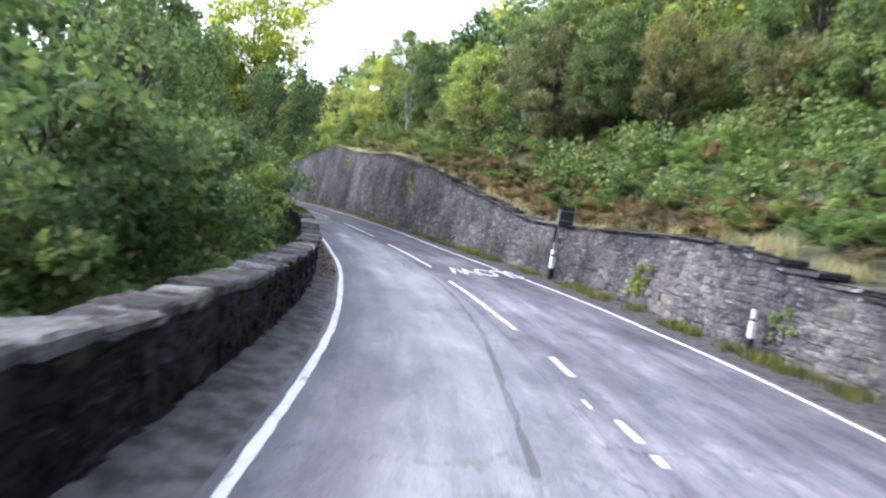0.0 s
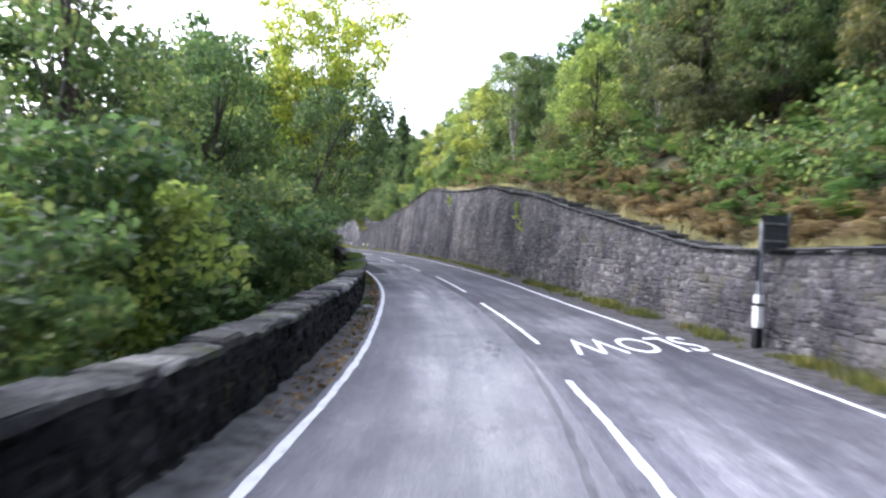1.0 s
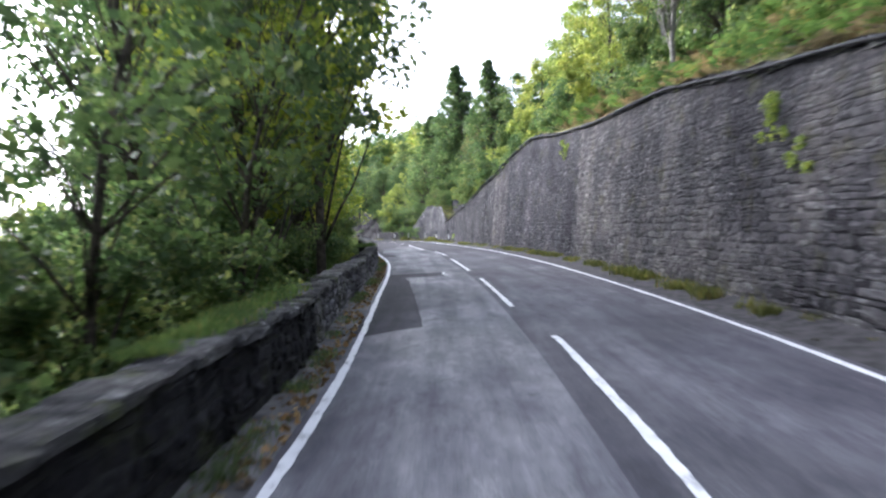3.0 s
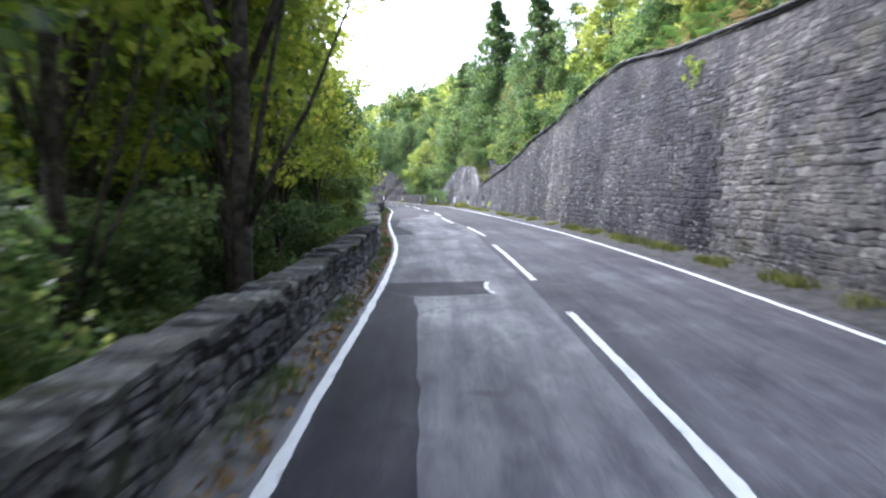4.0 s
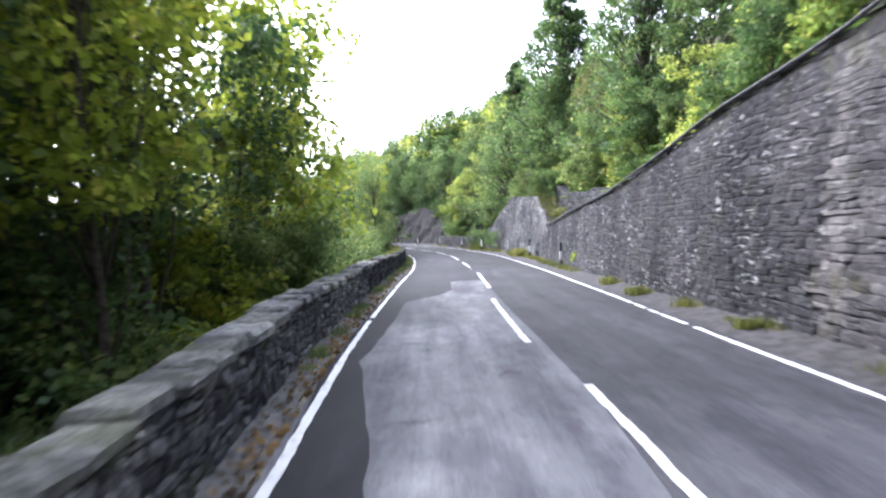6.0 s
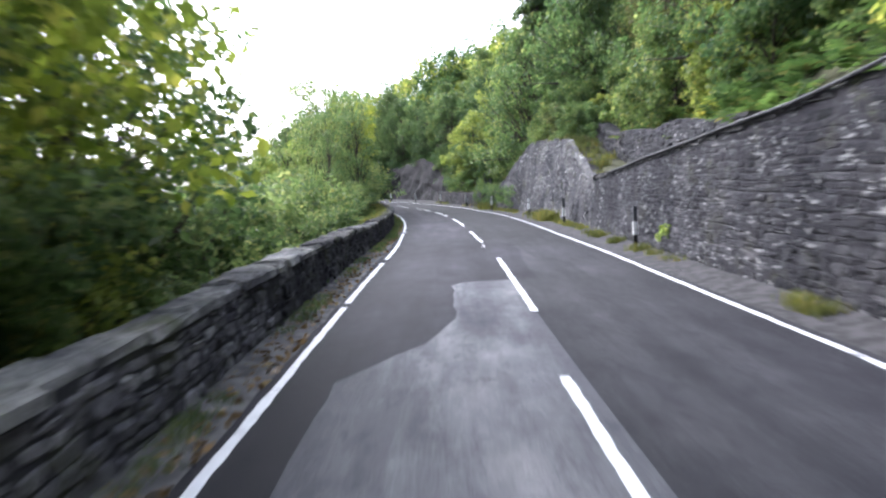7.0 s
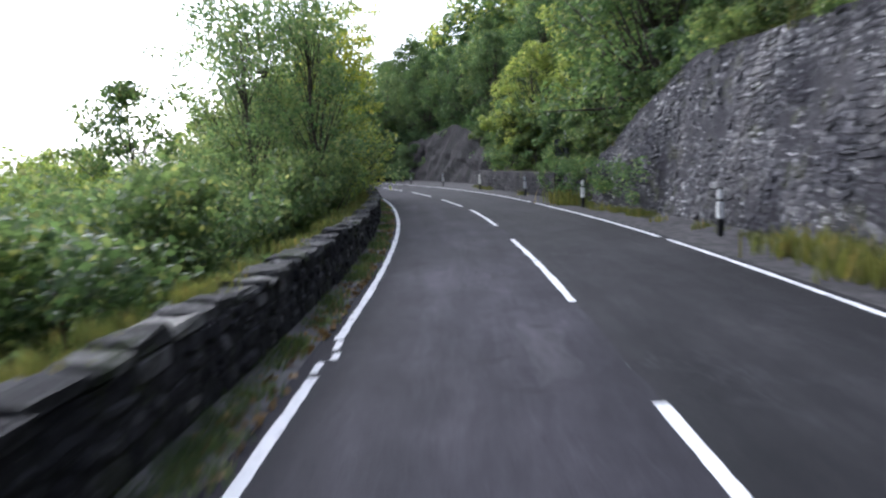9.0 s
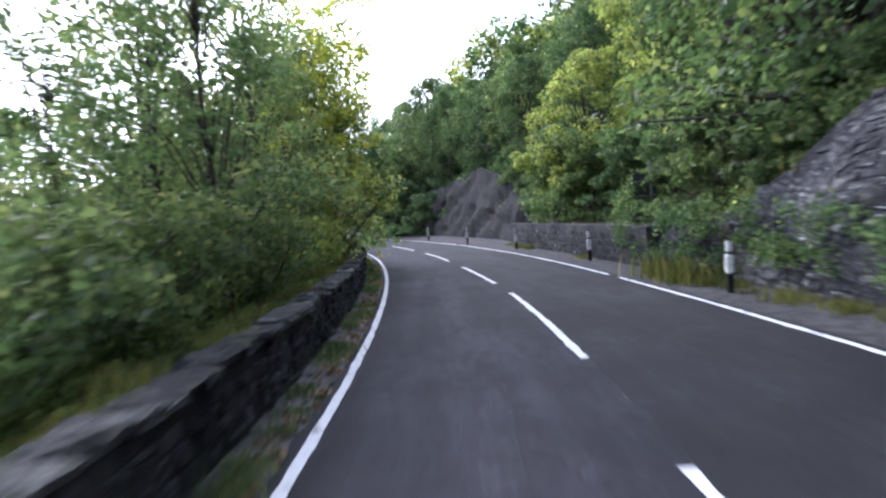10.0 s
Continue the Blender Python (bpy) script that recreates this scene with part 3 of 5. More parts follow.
def wall_body(name, s0, s1, inner, thick, zlow, ztop, material, parent, step=1.0, lean=0.0):
    """The solid core of a wall: inner(s) is its face toward the road, thick its depth away from the road (signed)."""
    ss = np.linspace(s0, s1, max(2, int(round((s1 - s0) / step)) + 1))
    verts = []
    for s in ss:
        a, b = inner(s), inner(s) + thick
        zt, zl = ztop(s) - road_z(s), zlow
        verts += [at(s, a, zl), at(s, a + lean * zt, zt), at(s, b + lean * zt, zt), at(s, b, zl)]
    n = len(ss)
    faces = [(i * 4 + j, i * 4 + (j + 1) % 4, (i + 1) * 4 + (j + 1) % 4, (i + 1) * 4 + j) for i in range(n - 1) for j in range(4)]
    faces += [(0, 1, 2, 3), (4 * n - 1, 4 * n - 2, 4 * n - 3, 4 * n - 4)]
    return mesh_ob(name, verts, faces, material, parent)


def coping(bm_rng, s, l, h, o1, o2, z, root, material, lift=0.03):
    """One rough coping stone with uneven top and chamfered edges, a part of the wall."""
    bm = bmesh.new()
    mid = at(s + l / 2, (o1 + o2) / 2, z)
    g = 0.006
    j = lambda k: bm_rng.uniform(-k, k)
    ring = []
    for zz, ins in ((0.0, 0.0), (h * 0.72, -0.004), (h, 0.035)):
        ring.append([bm.verts.new(at(s + a + j(0.012), o + j(0.02), z + zz + j(lift if zz > 0 else 0.0)) - mid) for a, o in ((g + ins, o1 - ins), (l - g - ins, o1 - ins), (l - g - ins, (o1 + o2) / 2), (l - g - ins, o2 + ins), (g + ins, o2 + ins), (g + ins, (o1 + o2) / 2))])
    n = 6
    for a, b in zip(ring, ring[1:]):
        for i in range(n):
            bm.faces.new((a[i], a[(i + 1) % n], b[(i + 1) % n], b[i]))
    t = ring[2]
    bm.faces.new((t[0], t[1], t[2], t[5]))
    bm.faces.new((t[5], t[2], t[3], t[4]))
    bm.faces.new(ring[0][::-1])
    bmesh.ops.recalc_face_normals(bm, faces=bm.faces)
    ob = part("coping_stone", bm, material, root)
    ob.location = mid


def build_parapet():
    rng = random.Random(5)
    root = empty("wall_parapet", Matrix(), "low dark rubble parapet with uneven pale coping stones", "wall", kind="structure")
    top = lambda s: road_z(s) + table(s, (0, 0.81), (14, 0.73), (30, 0.74), (38, 0.62), (50, 0.58), (56, 0.73), (60, 0.74), (70, 0.72), (80, 0.64), (120, 0.64)) + 0.03 * noise.noise(Vector((s * 0.3, 0, 0)))
    wall_body("core", -30, 138, lambda s: left_wall(s) - 0.03, -0.40, -0.5, top, MORTAR_L, root)
    place = lambda s, z, out: at(s, left_wall(s) - 0.03 + out, z - road_z(s))
    low = lambda s: road_z(s) - 0.05
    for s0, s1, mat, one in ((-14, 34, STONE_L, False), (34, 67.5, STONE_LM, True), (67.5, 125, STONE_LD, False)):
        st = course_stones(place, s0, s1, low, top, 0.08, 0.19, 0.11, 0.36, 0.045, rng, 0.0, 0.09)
        face_of_stones(root, mat, st, (lambda s, z: 57 < s < 66) if one else (lambda s, z: False), "rubble stones in rough courses, wall-face light and shade in their colour")
    s = -6.0
    while s < 122:
        big, thin = 52 < s < 76, s > 80
        l = rng.uniform(0.3, 0.8) if big else rng.uniform(0.16, 0.5)
        h = rng.uniform(0.09, 0.13) if big else rng.uniform(0.05, 0.10) if thin else rng.uniform(0.07, 0.12)
        z = top(s + l / 2) - road_z(s + l / 2) + rng.uniform(-0.02, 0.01)
        coping(rng, s, l, h, left_wall(s) + rng.uniform(-0.03, 0.06), left_wall(s) - (0.36 if thin else 0.42) - rng.uniform(-0.05, 0.06), z, root, STONE_CAPB if 50 < s < 70 or 18.5 < s < 22 else STONE_CAPD if s > 78 else STONE_CAP, 0.012 if s < 18 or 31 < s < 52 else 0.02)
        s += l


def build_retaining_wall():
    rng = random.Random(8)
    root = empty("wall_retaining", Matrix(), "tall grey rubble retaining wall with thin coping below a wooded slope", "wall", kind="structure")
    wall_body("core", -40, 80.3, right_wall, 0.55, -0.6, lambda s: right_top(s) - 0.1, MORTAR_R, root, lean=LEAN)
    place = lambda s, z, out: at(s, right_wall(s) + LEAN * max(0.0, z - road_z(s)) - out, z - road_z(s))
    for s0, s1, mat, label in ((-12, S_DAMP, STONE_RB, "brownish grey rubble stones in level courses"), (S_DAMP, S_DRY, STONE_RD, "dark damp rubble stones"), (S_DRY, S_DRY + 2.6, STONE_RB, "pale brownish rubble stones below a run-off"), (S_DRY + 2.6, 80.3, STONE_R, "grey weathered rubble stones in level courses")):
        st = course_stones(place, s0, s1, lambda s: road_z(s) + 0.02, lambda s: right_top(s) - 0.1, 0.06, 0.19, 0.10, 0.42, 0.009, rng, -0.004, 0.05)
        face_of_stones(root, mat, st, lambda s, z: 26 < s < 33 and z < 1.4, label)
    s = -12.0
    while s < 80.0:
        l = rng.uniform(0.45, 1.0)
        coping(rng, s, l, rng.uniform(0.08, 0.13), wall_back(s) - 0.05, wall_back(s) + 0.55, right_top(s + l / 2) - road_z(s) - 0.11, root, STONE_CAP, 0.012)
        s += l
    pts = [at(s, wall_back(s) - 0.09, right_top(s) - road_z(s) - 0.04 - 0.006 * math.sin(s * 1.3)) for s in np.arange(12.5, 79.5, 1.0)]
    v, f = tube(pts, [0.028] * len(pts), 6)
    tagged(mesh_ob("cable", v, f, CABLE), "black service cable fixed under the wall coping", "cable", kind="structure")


build_parapet()
build_retaining_wall()


# ---- the steep masonry outcrop beyond the retaining wall ----
def outcrop_top(s):
    return table(s, (80.2, 1.85), (81.3, 1.95), (82.6, 2.42), (83.8, 2.68), (85.3, 3.25), (88.5, 3.58), (92.5, 3.72), (93.5, 3.7), (94.7, 3.25), (95.6, 2.95), (96.7, 2.5), (97.4, 2.0), (99, 1.25), (101, 1.0), (102.5, 0.9))


def build_outcrop():
    rng = random.Random(21)
    root = empty("wall_outcrop", Matrix(), "steep pale rubble outcrop with white stones", "wall", kind="structure")
    lean = lambda s, z: right_wall(s) + table(s, (80.3, 0.12), (83, 0.16), (98, 0.2)) * max(0, z) + table(s, (80.3, 0.0), (83, 0.2)) * noise.noise(Vector((s * 0.5, z * 0.5, 1)))
    ss = np.arange(80.2, 102.7, 0.6)
    zz = np.linspace(-0.5, 1.0, 9)
    verts = []
    for s in ss:
        for k in zz:
            z = -0.5 if k < 0 else k * (outcrop_top(s) - road_z(s))
            verts.append(at(s, lean(s, z), z))
        verts.append(at(s, lean(s, outcrop_top(s)) + 0.5, outcrop_top(s) - road_z(s) - 0.12))
    k = len(zz) + 1
    faces = [(i * k + j, i * k + j + 1, (i + 1) * k + j + 1, (i + 1) * k + j) for i in range(len(ss) - 1) for j in range(k - 1)]
    mesh_ob("core", verts, faces, MORTAR_R, root)
    place = lambda s, z, out: at(s, lean(s, z - road_z(s)) - out, z - road_z(s))
    st = course_stones(place, 80.2, 102.3, lambda s: road_z(s), outcrop_top, 0.07, 0.18, 0.1, 0.36, 0.032, rng, -0.006, 0.3)
    face_of_stones(root, STONE_PALE, st, lambda s, z: 82 < s < 90 and z < 1.6, "jagged pale rubble stones")


build_outcrop()


def build_band():
    """Pale mortar capping that climbs the edge of the outcrop from the end of the wall."""
    verts = []
    ss = np.arange(80.2, 87.0, 0.3)
    for s in ss:
        z = outcrop_top(s) - road_z(s) + 0.05 * noise.noise(Vector((s * 2, 0, 4)))
        o = right_wall(s) + table(s, (80.3, 0.12), (83, 0.16), (98, 0.2)) * z
        verts += [at(s, o - 0.13, z - 0.14), at(s, o - 0.11, z + 0.0), at(s, o + 0.06, z + 0.04), at(s, o + 0.1, z - 0.2)]
    n = len(ss)
    faces = [(i * 4 + j, i * 4 + (j + 1) % 4, (i + 1) * 4 + (j + 1) % 4, (i + 1) * 4 + j) for i in range(n - 1) for j in range(4)]
    tagged(mesh_ob("trim_outcrop_capping", verts, faces + [(3, 2, 1, 0), (4 * n - 4, 4 * n - 3, 4 * n - 2, 4 * n - 1)], STONE_PALE), "pale mortar capping along the sloping outcrop edge", "capping", kind="structure")


build_band()


def build_upper_wall():
    """A second rubble wall, set back above the retaining wall."""
    rng = random.Random(27)
    root = empty("wall_upper", Matrix(), "grey rubble wall set back above the retaining wall", "wall", kind="structure")
    inner = lambda s: table(s, (73, 5.15), (80, 5.3), (84, 5.4), (87.2, 5.65))
    top = lambda s: table(s, (73, 3.0), (75.9, 3.05), (77.4, 3.28), (79, 3.08), (81.6, 3.34), (83.5, 3.25), (85.5, 3.9), (87.2, 4.05))
    wall_body("core", 73, 87.2, inner, 0.5, 0.8, top, MORTAR_R, root)
    place = lambda s, z, out: at(s, inner(s) - out, z - road_z(s))
    st = course_stones(place, 73, 87.1, lambda s: right_top(s) - 0.3, top, 0.08, 0.2, 0.14, 0.42, 0.045, rng, 0.0, 0.09)
    face_of_stones(root, STONE_R, st, lambda s, z: s > 73, "grey jagged rubble stones")


build_upper_wall()


def build_low_wall():
    rng = random.Random(31)
    root = empty("wall_low", Matrix(), "low grey block wall behind the marker posts", "wall", kind="structure")
    inner = lambda s: right_wall(s) - 0.15
    top = lambda s: road_z(s) + 1.0
    wall_body("core", 102.0, 116, inner, 0.4, -0.4, top, MORTAR_R, root)
    place = lambda s, z, out: at(s, inner(s) - out, z - road_z(s))
    st = course_stones(place, 102.0, 116, road_z, top, 0.16, 0.24, 0.3, 0.6, 0.025, rng, 0.006)
    face_of_stones(root, STONE_R, st, lambda s, z: True, "grey squared stones")


build_low_wall()


def build_cliff():
    """Bare dark rock face on the outside of the far bend."""
    ss = np.arange(114, 165, 0.7)
    verts = []
    m = 12
    for s in ss:
        h = table(s, (114, 0.4), (118, 1.6), (123, 3.4), (129, 4.6), (134, 3.9), (140, 3.4), (165, 3.5)) + 0.5 * noise.noise(Vector((s * 0.5, 3, 3)))
        for k in range(m):
            z = -0.4 + (h + 0.4) * k / (m - 1)
            o = right_wall(s) + 0.3 + 0.5 * z + 0.38 * noise.fractal(Vector((s * 0.45, z * 0.8, 7)), 1.0, 2.0, 5)
            verts.append(at(s, o, z))
    faces = [(i * m + j, i * m + j + 1, (i + 1) * m + j + 1, (i + 1) * m + j) for i in range(len(ss) - 1) for j in range(m - 1)]
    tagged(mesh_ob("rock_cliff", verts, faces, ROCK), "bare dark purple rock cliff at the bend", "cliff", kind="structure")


build_cliff()


# ---- plants ----
def leaf_cloud(centres, radii, count, size, rng, droop=0.0, flat=0.75):
    """Kite-shaped leaves round each centre: numpy verts and faces."""
    c = np.repeat(np.array(centres), count, axis=0)
    r = np.repeat(np.array(radii), count)[:, None]
    n = len(c)
    d = rng.normal(size=(n, 3))
    d /= np.linalg.norm(d, axis=1)[:, None]
    p = c + d * r * np.cbrt(rng.random((n, 1))) * np.array([1, 1, flat])
    up = rng.normal(size=(n, 3)) + np.array([0, 0, 0.9])
    up /= np.linalg.norm(up, axis=1)[:, None]
    ax = rng.normal(size=(n, 3)) - np.array([0, 0, droop])
    ax -= up * np.sum(ax * up, axis=1)[:, None]
    ax /= np.linalg.norm(ax, axis=1)[:, None]
    side = np.cross(up, ax)
    l = size * rng.uniform(0.6, 1.35, (n, 1))
    w = l * 0.36
    v = np.stack([p - ax * l * 0.5, p + side * w - ax * l * 0.05, p + ax * l * 0.55 - up * l * 0.12, p - side * w - ax * l * 0.05], axis=1).reshape(-1, 3)
    f = np.arange(4 * n).reshape(-1, 4)
    return v, f


def fast_mesh(name, v, f, material):
    me = bpy.data.meshes.new(name)
    me.vertices.add(len(v))
    me.vertices.foreach_set("co", np.asarray(v, dtype=np.float32).ravel())
    me.loops.add(f.size)
    me.loops.foreach_set("vertex_index", f.astype(np.int32).ravel())
    me.polygons.add(len(f))
    me.polygons.foreach_set("loop_start", np.arange(0, f.size, f.shape[1], dtype=np.int32))
    me.polygons.foreach_set("loop_total", np.full(len(f), f.shape[1], dtype=np.int32))
    me.materials.append(material)
    me.update(calc_edges=True)
    return me


def make_tree(name, height, spread, clear, clumps, per, leaf, material, bark, seed, label, shape="round", lean=0.0, group="trees", stout=0.017):
    """A tree at the origin: tapered bent trunk, limbs to the clumps, and a crown of single leaves."""
    rnd = random.Random(seed)
    rng = np.random.default_rng(seed)
    root = empty(name, Matrix(), label, "tree" if clear > 0.6 else "bush", group)
    trunk, bend = [], Vector((0, 0, 0))
    n = 8
    for i in range(n + 1):
        t = i / n
        bend += Vector((rnd.uniform(-1, 1), rnd.uniform(-1, 1), 0)) * 0.035 * height / 4
        trunk.append(Vector((lean * height * t * t, 0, 0)) + bend * (t > 0) + Vector((0, 0, height * 0.88 * t - 0.3 * (i == 0))))
    r0 = max(0.035, stout * height)
    tubes = [tube(trunk, [r0 * (1.25 if i == 0 else 1 - 0.85 * i / n) for i in range(n + 1)])]
    cs, rs = [], []
    for k in range(clumps):
        t = rnd.uniform(0, 1) ** (0.9 if shape == "cone" else 1.0)
        z = clear + (height - clear) * t
        if shape == "round":
            rad = spread * math.sqrt(max(0.05, 1 - (2 * t - 0.85) ** 2 * 0.9))
        elif shape == "cone":
            rad = spread * (1.0 - t) ** 0.85 * rnd.uniform(0.85, 1.1) + 0.08
        else:
            rad = spread * (0.75 + 0.3 * math.sin(t * 5 + seed))
        a = rnd.uniform(0, 2 * math.pi)
        q = rad * math.sqrt(rnd.uniform(0.12, 1.0))
        i = min(n, int(z / (height * 0.88) * n))
        base = trunk[i]
        c = Vector((base.x + q * math.cos(a), base.y + q * math.sin(a), z + rnd.uniform(-0.2, 0.2)))
        cs.append(tuple(c))
        rs.append(rnd.uniform(0.5, 1.1) * (max(0.35, spread * 0.28) if shape != "cone" else 0.22 + 0.8 * (1 - t)))
        if k % 2 == 0:
            j = max(1, i - 2)
            s = trunk[j]
            m = s.lerp(c, 0.5) + Vector((rnd.uniform(-0.2, 0.2), rnd.uniform(-0.2, 0.2), rnd.uniform(-0.1, 0.25)))
            e = c + (c - m) * 0.15
            rr = max(0.012, r0 * 0.38 * (1 - j / (n + 2)))
            tubes.append(tube([s, s.lerp(m, 0.6) + Vector((0, 0, 0.05)), m, e], [rr, rr * 0.8, rr * 0.6, rr * 0.2], 5))
    v, f = join(tubes)
    mesh_ob("trunk", v, f, bark, root, smooth=True)
    lv, lf = leaf_cloud(cs, rs, per, leaf, rng, 0.5, 0.7)
    crown = new("crown", fast_mesh("crown", lv, lf, material))
    crown.parent = root
    return root


def plant(src, s, off, scale=1.0, turn=None, sink=0.15, rnd=random.Random(77)):
    m = Matrix.Translation(at(s, off, hill(s, off) - sink)) @ Matrix.Rotation(rnd.uniform(0, 6.28) if turn is None else turn, 4, "Z") @ Matrix.Rotation(rnd.uniform(-0.06, 0.06), 4, "X")
    ob = copy_thing(src, m)
    k = scale * rnd.uniform(0.92, 1.08)
    ob.matrix_basis = m @ Matrix.Diagonal((k * rnd.uniform(0.92, 1.1), k * rnd.uniform(0.92, 1.1), k, 1))
    return ob


KINDS = {
    "bush": make_tree("bush", 3.2, 1.7, 0.3, 62, 130, 0.11, LEAF_GREEN, BARK, 1, "dense green leafy roadside bush on the bank", "bush", group="bank bushes"),
    "bush2": make_tree("bush", 2.6, 1.6, 0.2, 54, 130, 0.105, LEAF_GREEN, BARK, 2, "rounded green bush with mixed leaves on the bank", "bush", group="bank bushes"),
    "dark_bush": make_tree("bush", 2.9, 1.7, 0.2, 50, 120, 0.12, LEAF_DARK, BARK, 13, "dark leafy bush with shade put into its leaf colour", "bush", group="bank bushes"),
    "lime_bush": make_tree("bush", 2.8, 1.5, 0.3, 50, 120, 0.115, LEAF_LIME, BARK, 3, "yellow-green bush with light leaves on the slope", "bush", group="bank bushes"),
    "dark_tree": make_tree("tree", 12.5, 3.6, 2.4, 125, 105, 0.2, LEAF_DARK, BARK, 4, "tall dark-leaved broad tree on the bank", group="woodland trees"),
    "green_tree": make_tree("tree", 10.5, 3.0, 2.2, 100, 105, 0.18, LEAF_GREEN, BARK, 5, "tall green broad-leaved tree on the bank", group="woodland trees"),
    "lime_tree": make_tree("tree", 9.0, 2.8, 2.0, 90, 105, 0.17, LEAF_LIME, BARK, 6, "yellow-green broad-leaved tree catching the light", group="woodland trees"),
    "thin_tree": make_tree("tree", 9.5, 2.3, 3.0, 50, 75, 0.15, LEAF_GREEN, BARK, 7, "slender open tree with sparse leaves and visible branches", "bush", group="woodland trees"),
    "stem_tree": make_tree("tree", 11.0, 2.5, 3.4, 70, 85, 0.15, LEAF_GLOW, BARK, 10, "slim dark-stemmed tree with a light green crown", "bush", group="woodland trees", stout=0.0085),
    "birch": make_tree("tree", 9.0, 1.9, 3.0, 52, 85, 0.15, LEAF_GREEN, BARK_PALE, 8, "slender pale-stemmed birch on the hillside", "bush", group="woodland trees"),
    "glow_bush": make_tree("bush", 3.2, 1.6, 0.3, 56, 100, 0.115, LEAF_GLOW, BARK, 19, "yellow-green bush at the wood edge, sunlight in its leaf colour", "bush", group="bank bushes"),
    "airy_tree": make_tree("tree", 10.5, 2.7, 2.6, 78, 62, 0.13, LEAF_SOFT, BARK, 14, "tall airy tree with light leaves and open branches", "bush", group="woodland trees", stout=0.009),
    "soft_bush": make_tree("bush", 3.0, 1.7, 0.2, 64, 110, 0.10, LEAF_SOFT, BARK, 15, "tall pale green bush behind the parapet", "bush", group="bank bushes"),
    "olive_bush": make_tree("bush", 2.8, 1.7, 0.3, 56, 105, 0.11, LEAF_OLIVE, BARK, 16, "brownish olive shrub on the hillside", "bush", group="hillside shrubs"),
    "olive_tree": make_tree("tree", 7.0, 2.4, 1.2, 85, 95, 0.14, LEAF_OLIVE, BARK, 17, "brownish olive small tree on the hillside", group="woodland trees"),
    "over_tree": make_tree("tree", 8.0, 2.6, 3.2, 62, 75, 0.15, LEAF_DARK, BARK, 18, "dark-leaved tree leaning over the parapet", "bush", 0.22, group="woodland trees", stout=0.011),
    "lit_over_tree": make_tree("tree", 8.4, 2.6, 3.2, 74, 85, 0.15, LEAF_GLOW, BARK, 20, "light green tree leaning over the parapet", "bush", 0.2, group="woodland trees", stout=0.011),
    "conifer": make_tree("tree", 12.0, 3.9, 1.0, 380, 62, 0.16, LEAF_GREEN, BARK, 9, "tall pointed conifer on the hillside", "cone", group="hillside conifers"),
}


def frond_tuft(name, n, length, material, seed):
    """A tuft of arching pinnate fronds, one mesh."""
    rnd = random.Random(seed)
    v, f = [], []
    for k in range(n):
        a = rnd.uniform(0, 6.28)
        l = length * rnd.uniform(0.6, 1.1)
        arch = rnd.uniform(0.35, 0.9)
        d = Vector((math.cos(a), math.sin(a), 0))
        side = Vector((-d.y, d.x, 0))
        pts = [d * (l * arch * t) + Vector((0, 0, l * (1.15 * t - 0.75 * arch * t * t))) for t in np.linspace(0, 1, 8)]
        for i in range(2, 8):
            w = length * 0.26 * math.sin(math.pi * (i - 1) / 7.5) + 0.02
            p = pts[i]
            g = (pts[i] - pts[i - 1]) * 0.42
            for q in (1, -1):
                o = len(v)
                tip = p + side * q * w + g * 0.6 - Vector((0, 0, w * 0.25))
                v += [p - g, p + g, tip]
                f.append((o, o + 1, o + 2))
    return fast_mesh(name, np.array([tuple(x) for x in v]), np.array(f), material)


def blade_mesh(name, count, spread, height, material, seed, width=0.012, lean=0.5):
    rng = np.random.default_rng(seed)
    b = np.c_[rng.normal(0, spread, (count, 2)), np.zeros(count)]
    a = rng.uniform(0, 6.28, count)
    h = height * rng.uniform(0.45, 1.1, count)
    d = np.c_[np.cos(a), np.sin(a), np.zeros(count)]
    sd = np.c_[-np.sin(a), np.cos(a), np.zeros(count)] * width
    up = np.c_[np.zeros((count, 2)), h]
    k = rng.uniform(0.1, lean, (count, 1)) * h[:, None]
    m = b + up * 0.6 + d * k * 0.35
    t = b + up + d * k
    v = np.stack([b - sd, b + sd, m + sd * 0.8, m - sd * 0.8, t], axis=1).reshape(-1, 3)
    i = np.arange(count) * 5
    tri = np.concatenate([np.c_[i, i + 1, i + 2], np.c_[i, i + 2, i + 3], np.c_[i + 3, i + 2, i + 4]])
    return fast_mesh(name, v, tri, material)


def scatter(name, meshes, places, label, category, material):
    """Many copies of small plant meshes joined into one object: places are (world place, scale, which)."""
    data = []
    for me in meshes:
        co = np.zeros(len(me.vertices) * 3, dtype=np.float32)
        me.vertices.foreach_get("co", co)
        li = np.zeros(len(me.loops), dtype=np.int32)
        me.loops.foreach_get("vertex_index", li)
        data.append((co.reshape(-1, 3), li.reshape(len(me.polygons), -1)))
    rng = np.random.default_rng(len(places))
    vs, fs, o = [], [], 0
    for p, k, w in places:
        co, li = data[w]
        a = rng.uniform(0, 6.28)
        c, s = math.cos(a) * k, math.sin(a) * k
        q = np.c_[co[:, 0] * c - co[:, 1] * s, co[:, 0] * s + co[:, 1] * c, co[:, 2] * k] + np.array(p)
        vs.append(q)
        fs.append(li + o)
        o += len(co)
    if not vs:
        return
    ob = new(name, fast_mesh(name, np.concatenate(vs), np.concatenate(fs), material))
    for me in meshes:
        bpy.data.meshes.remove(me)
    tagged(ob, label, category, kind="stuff")


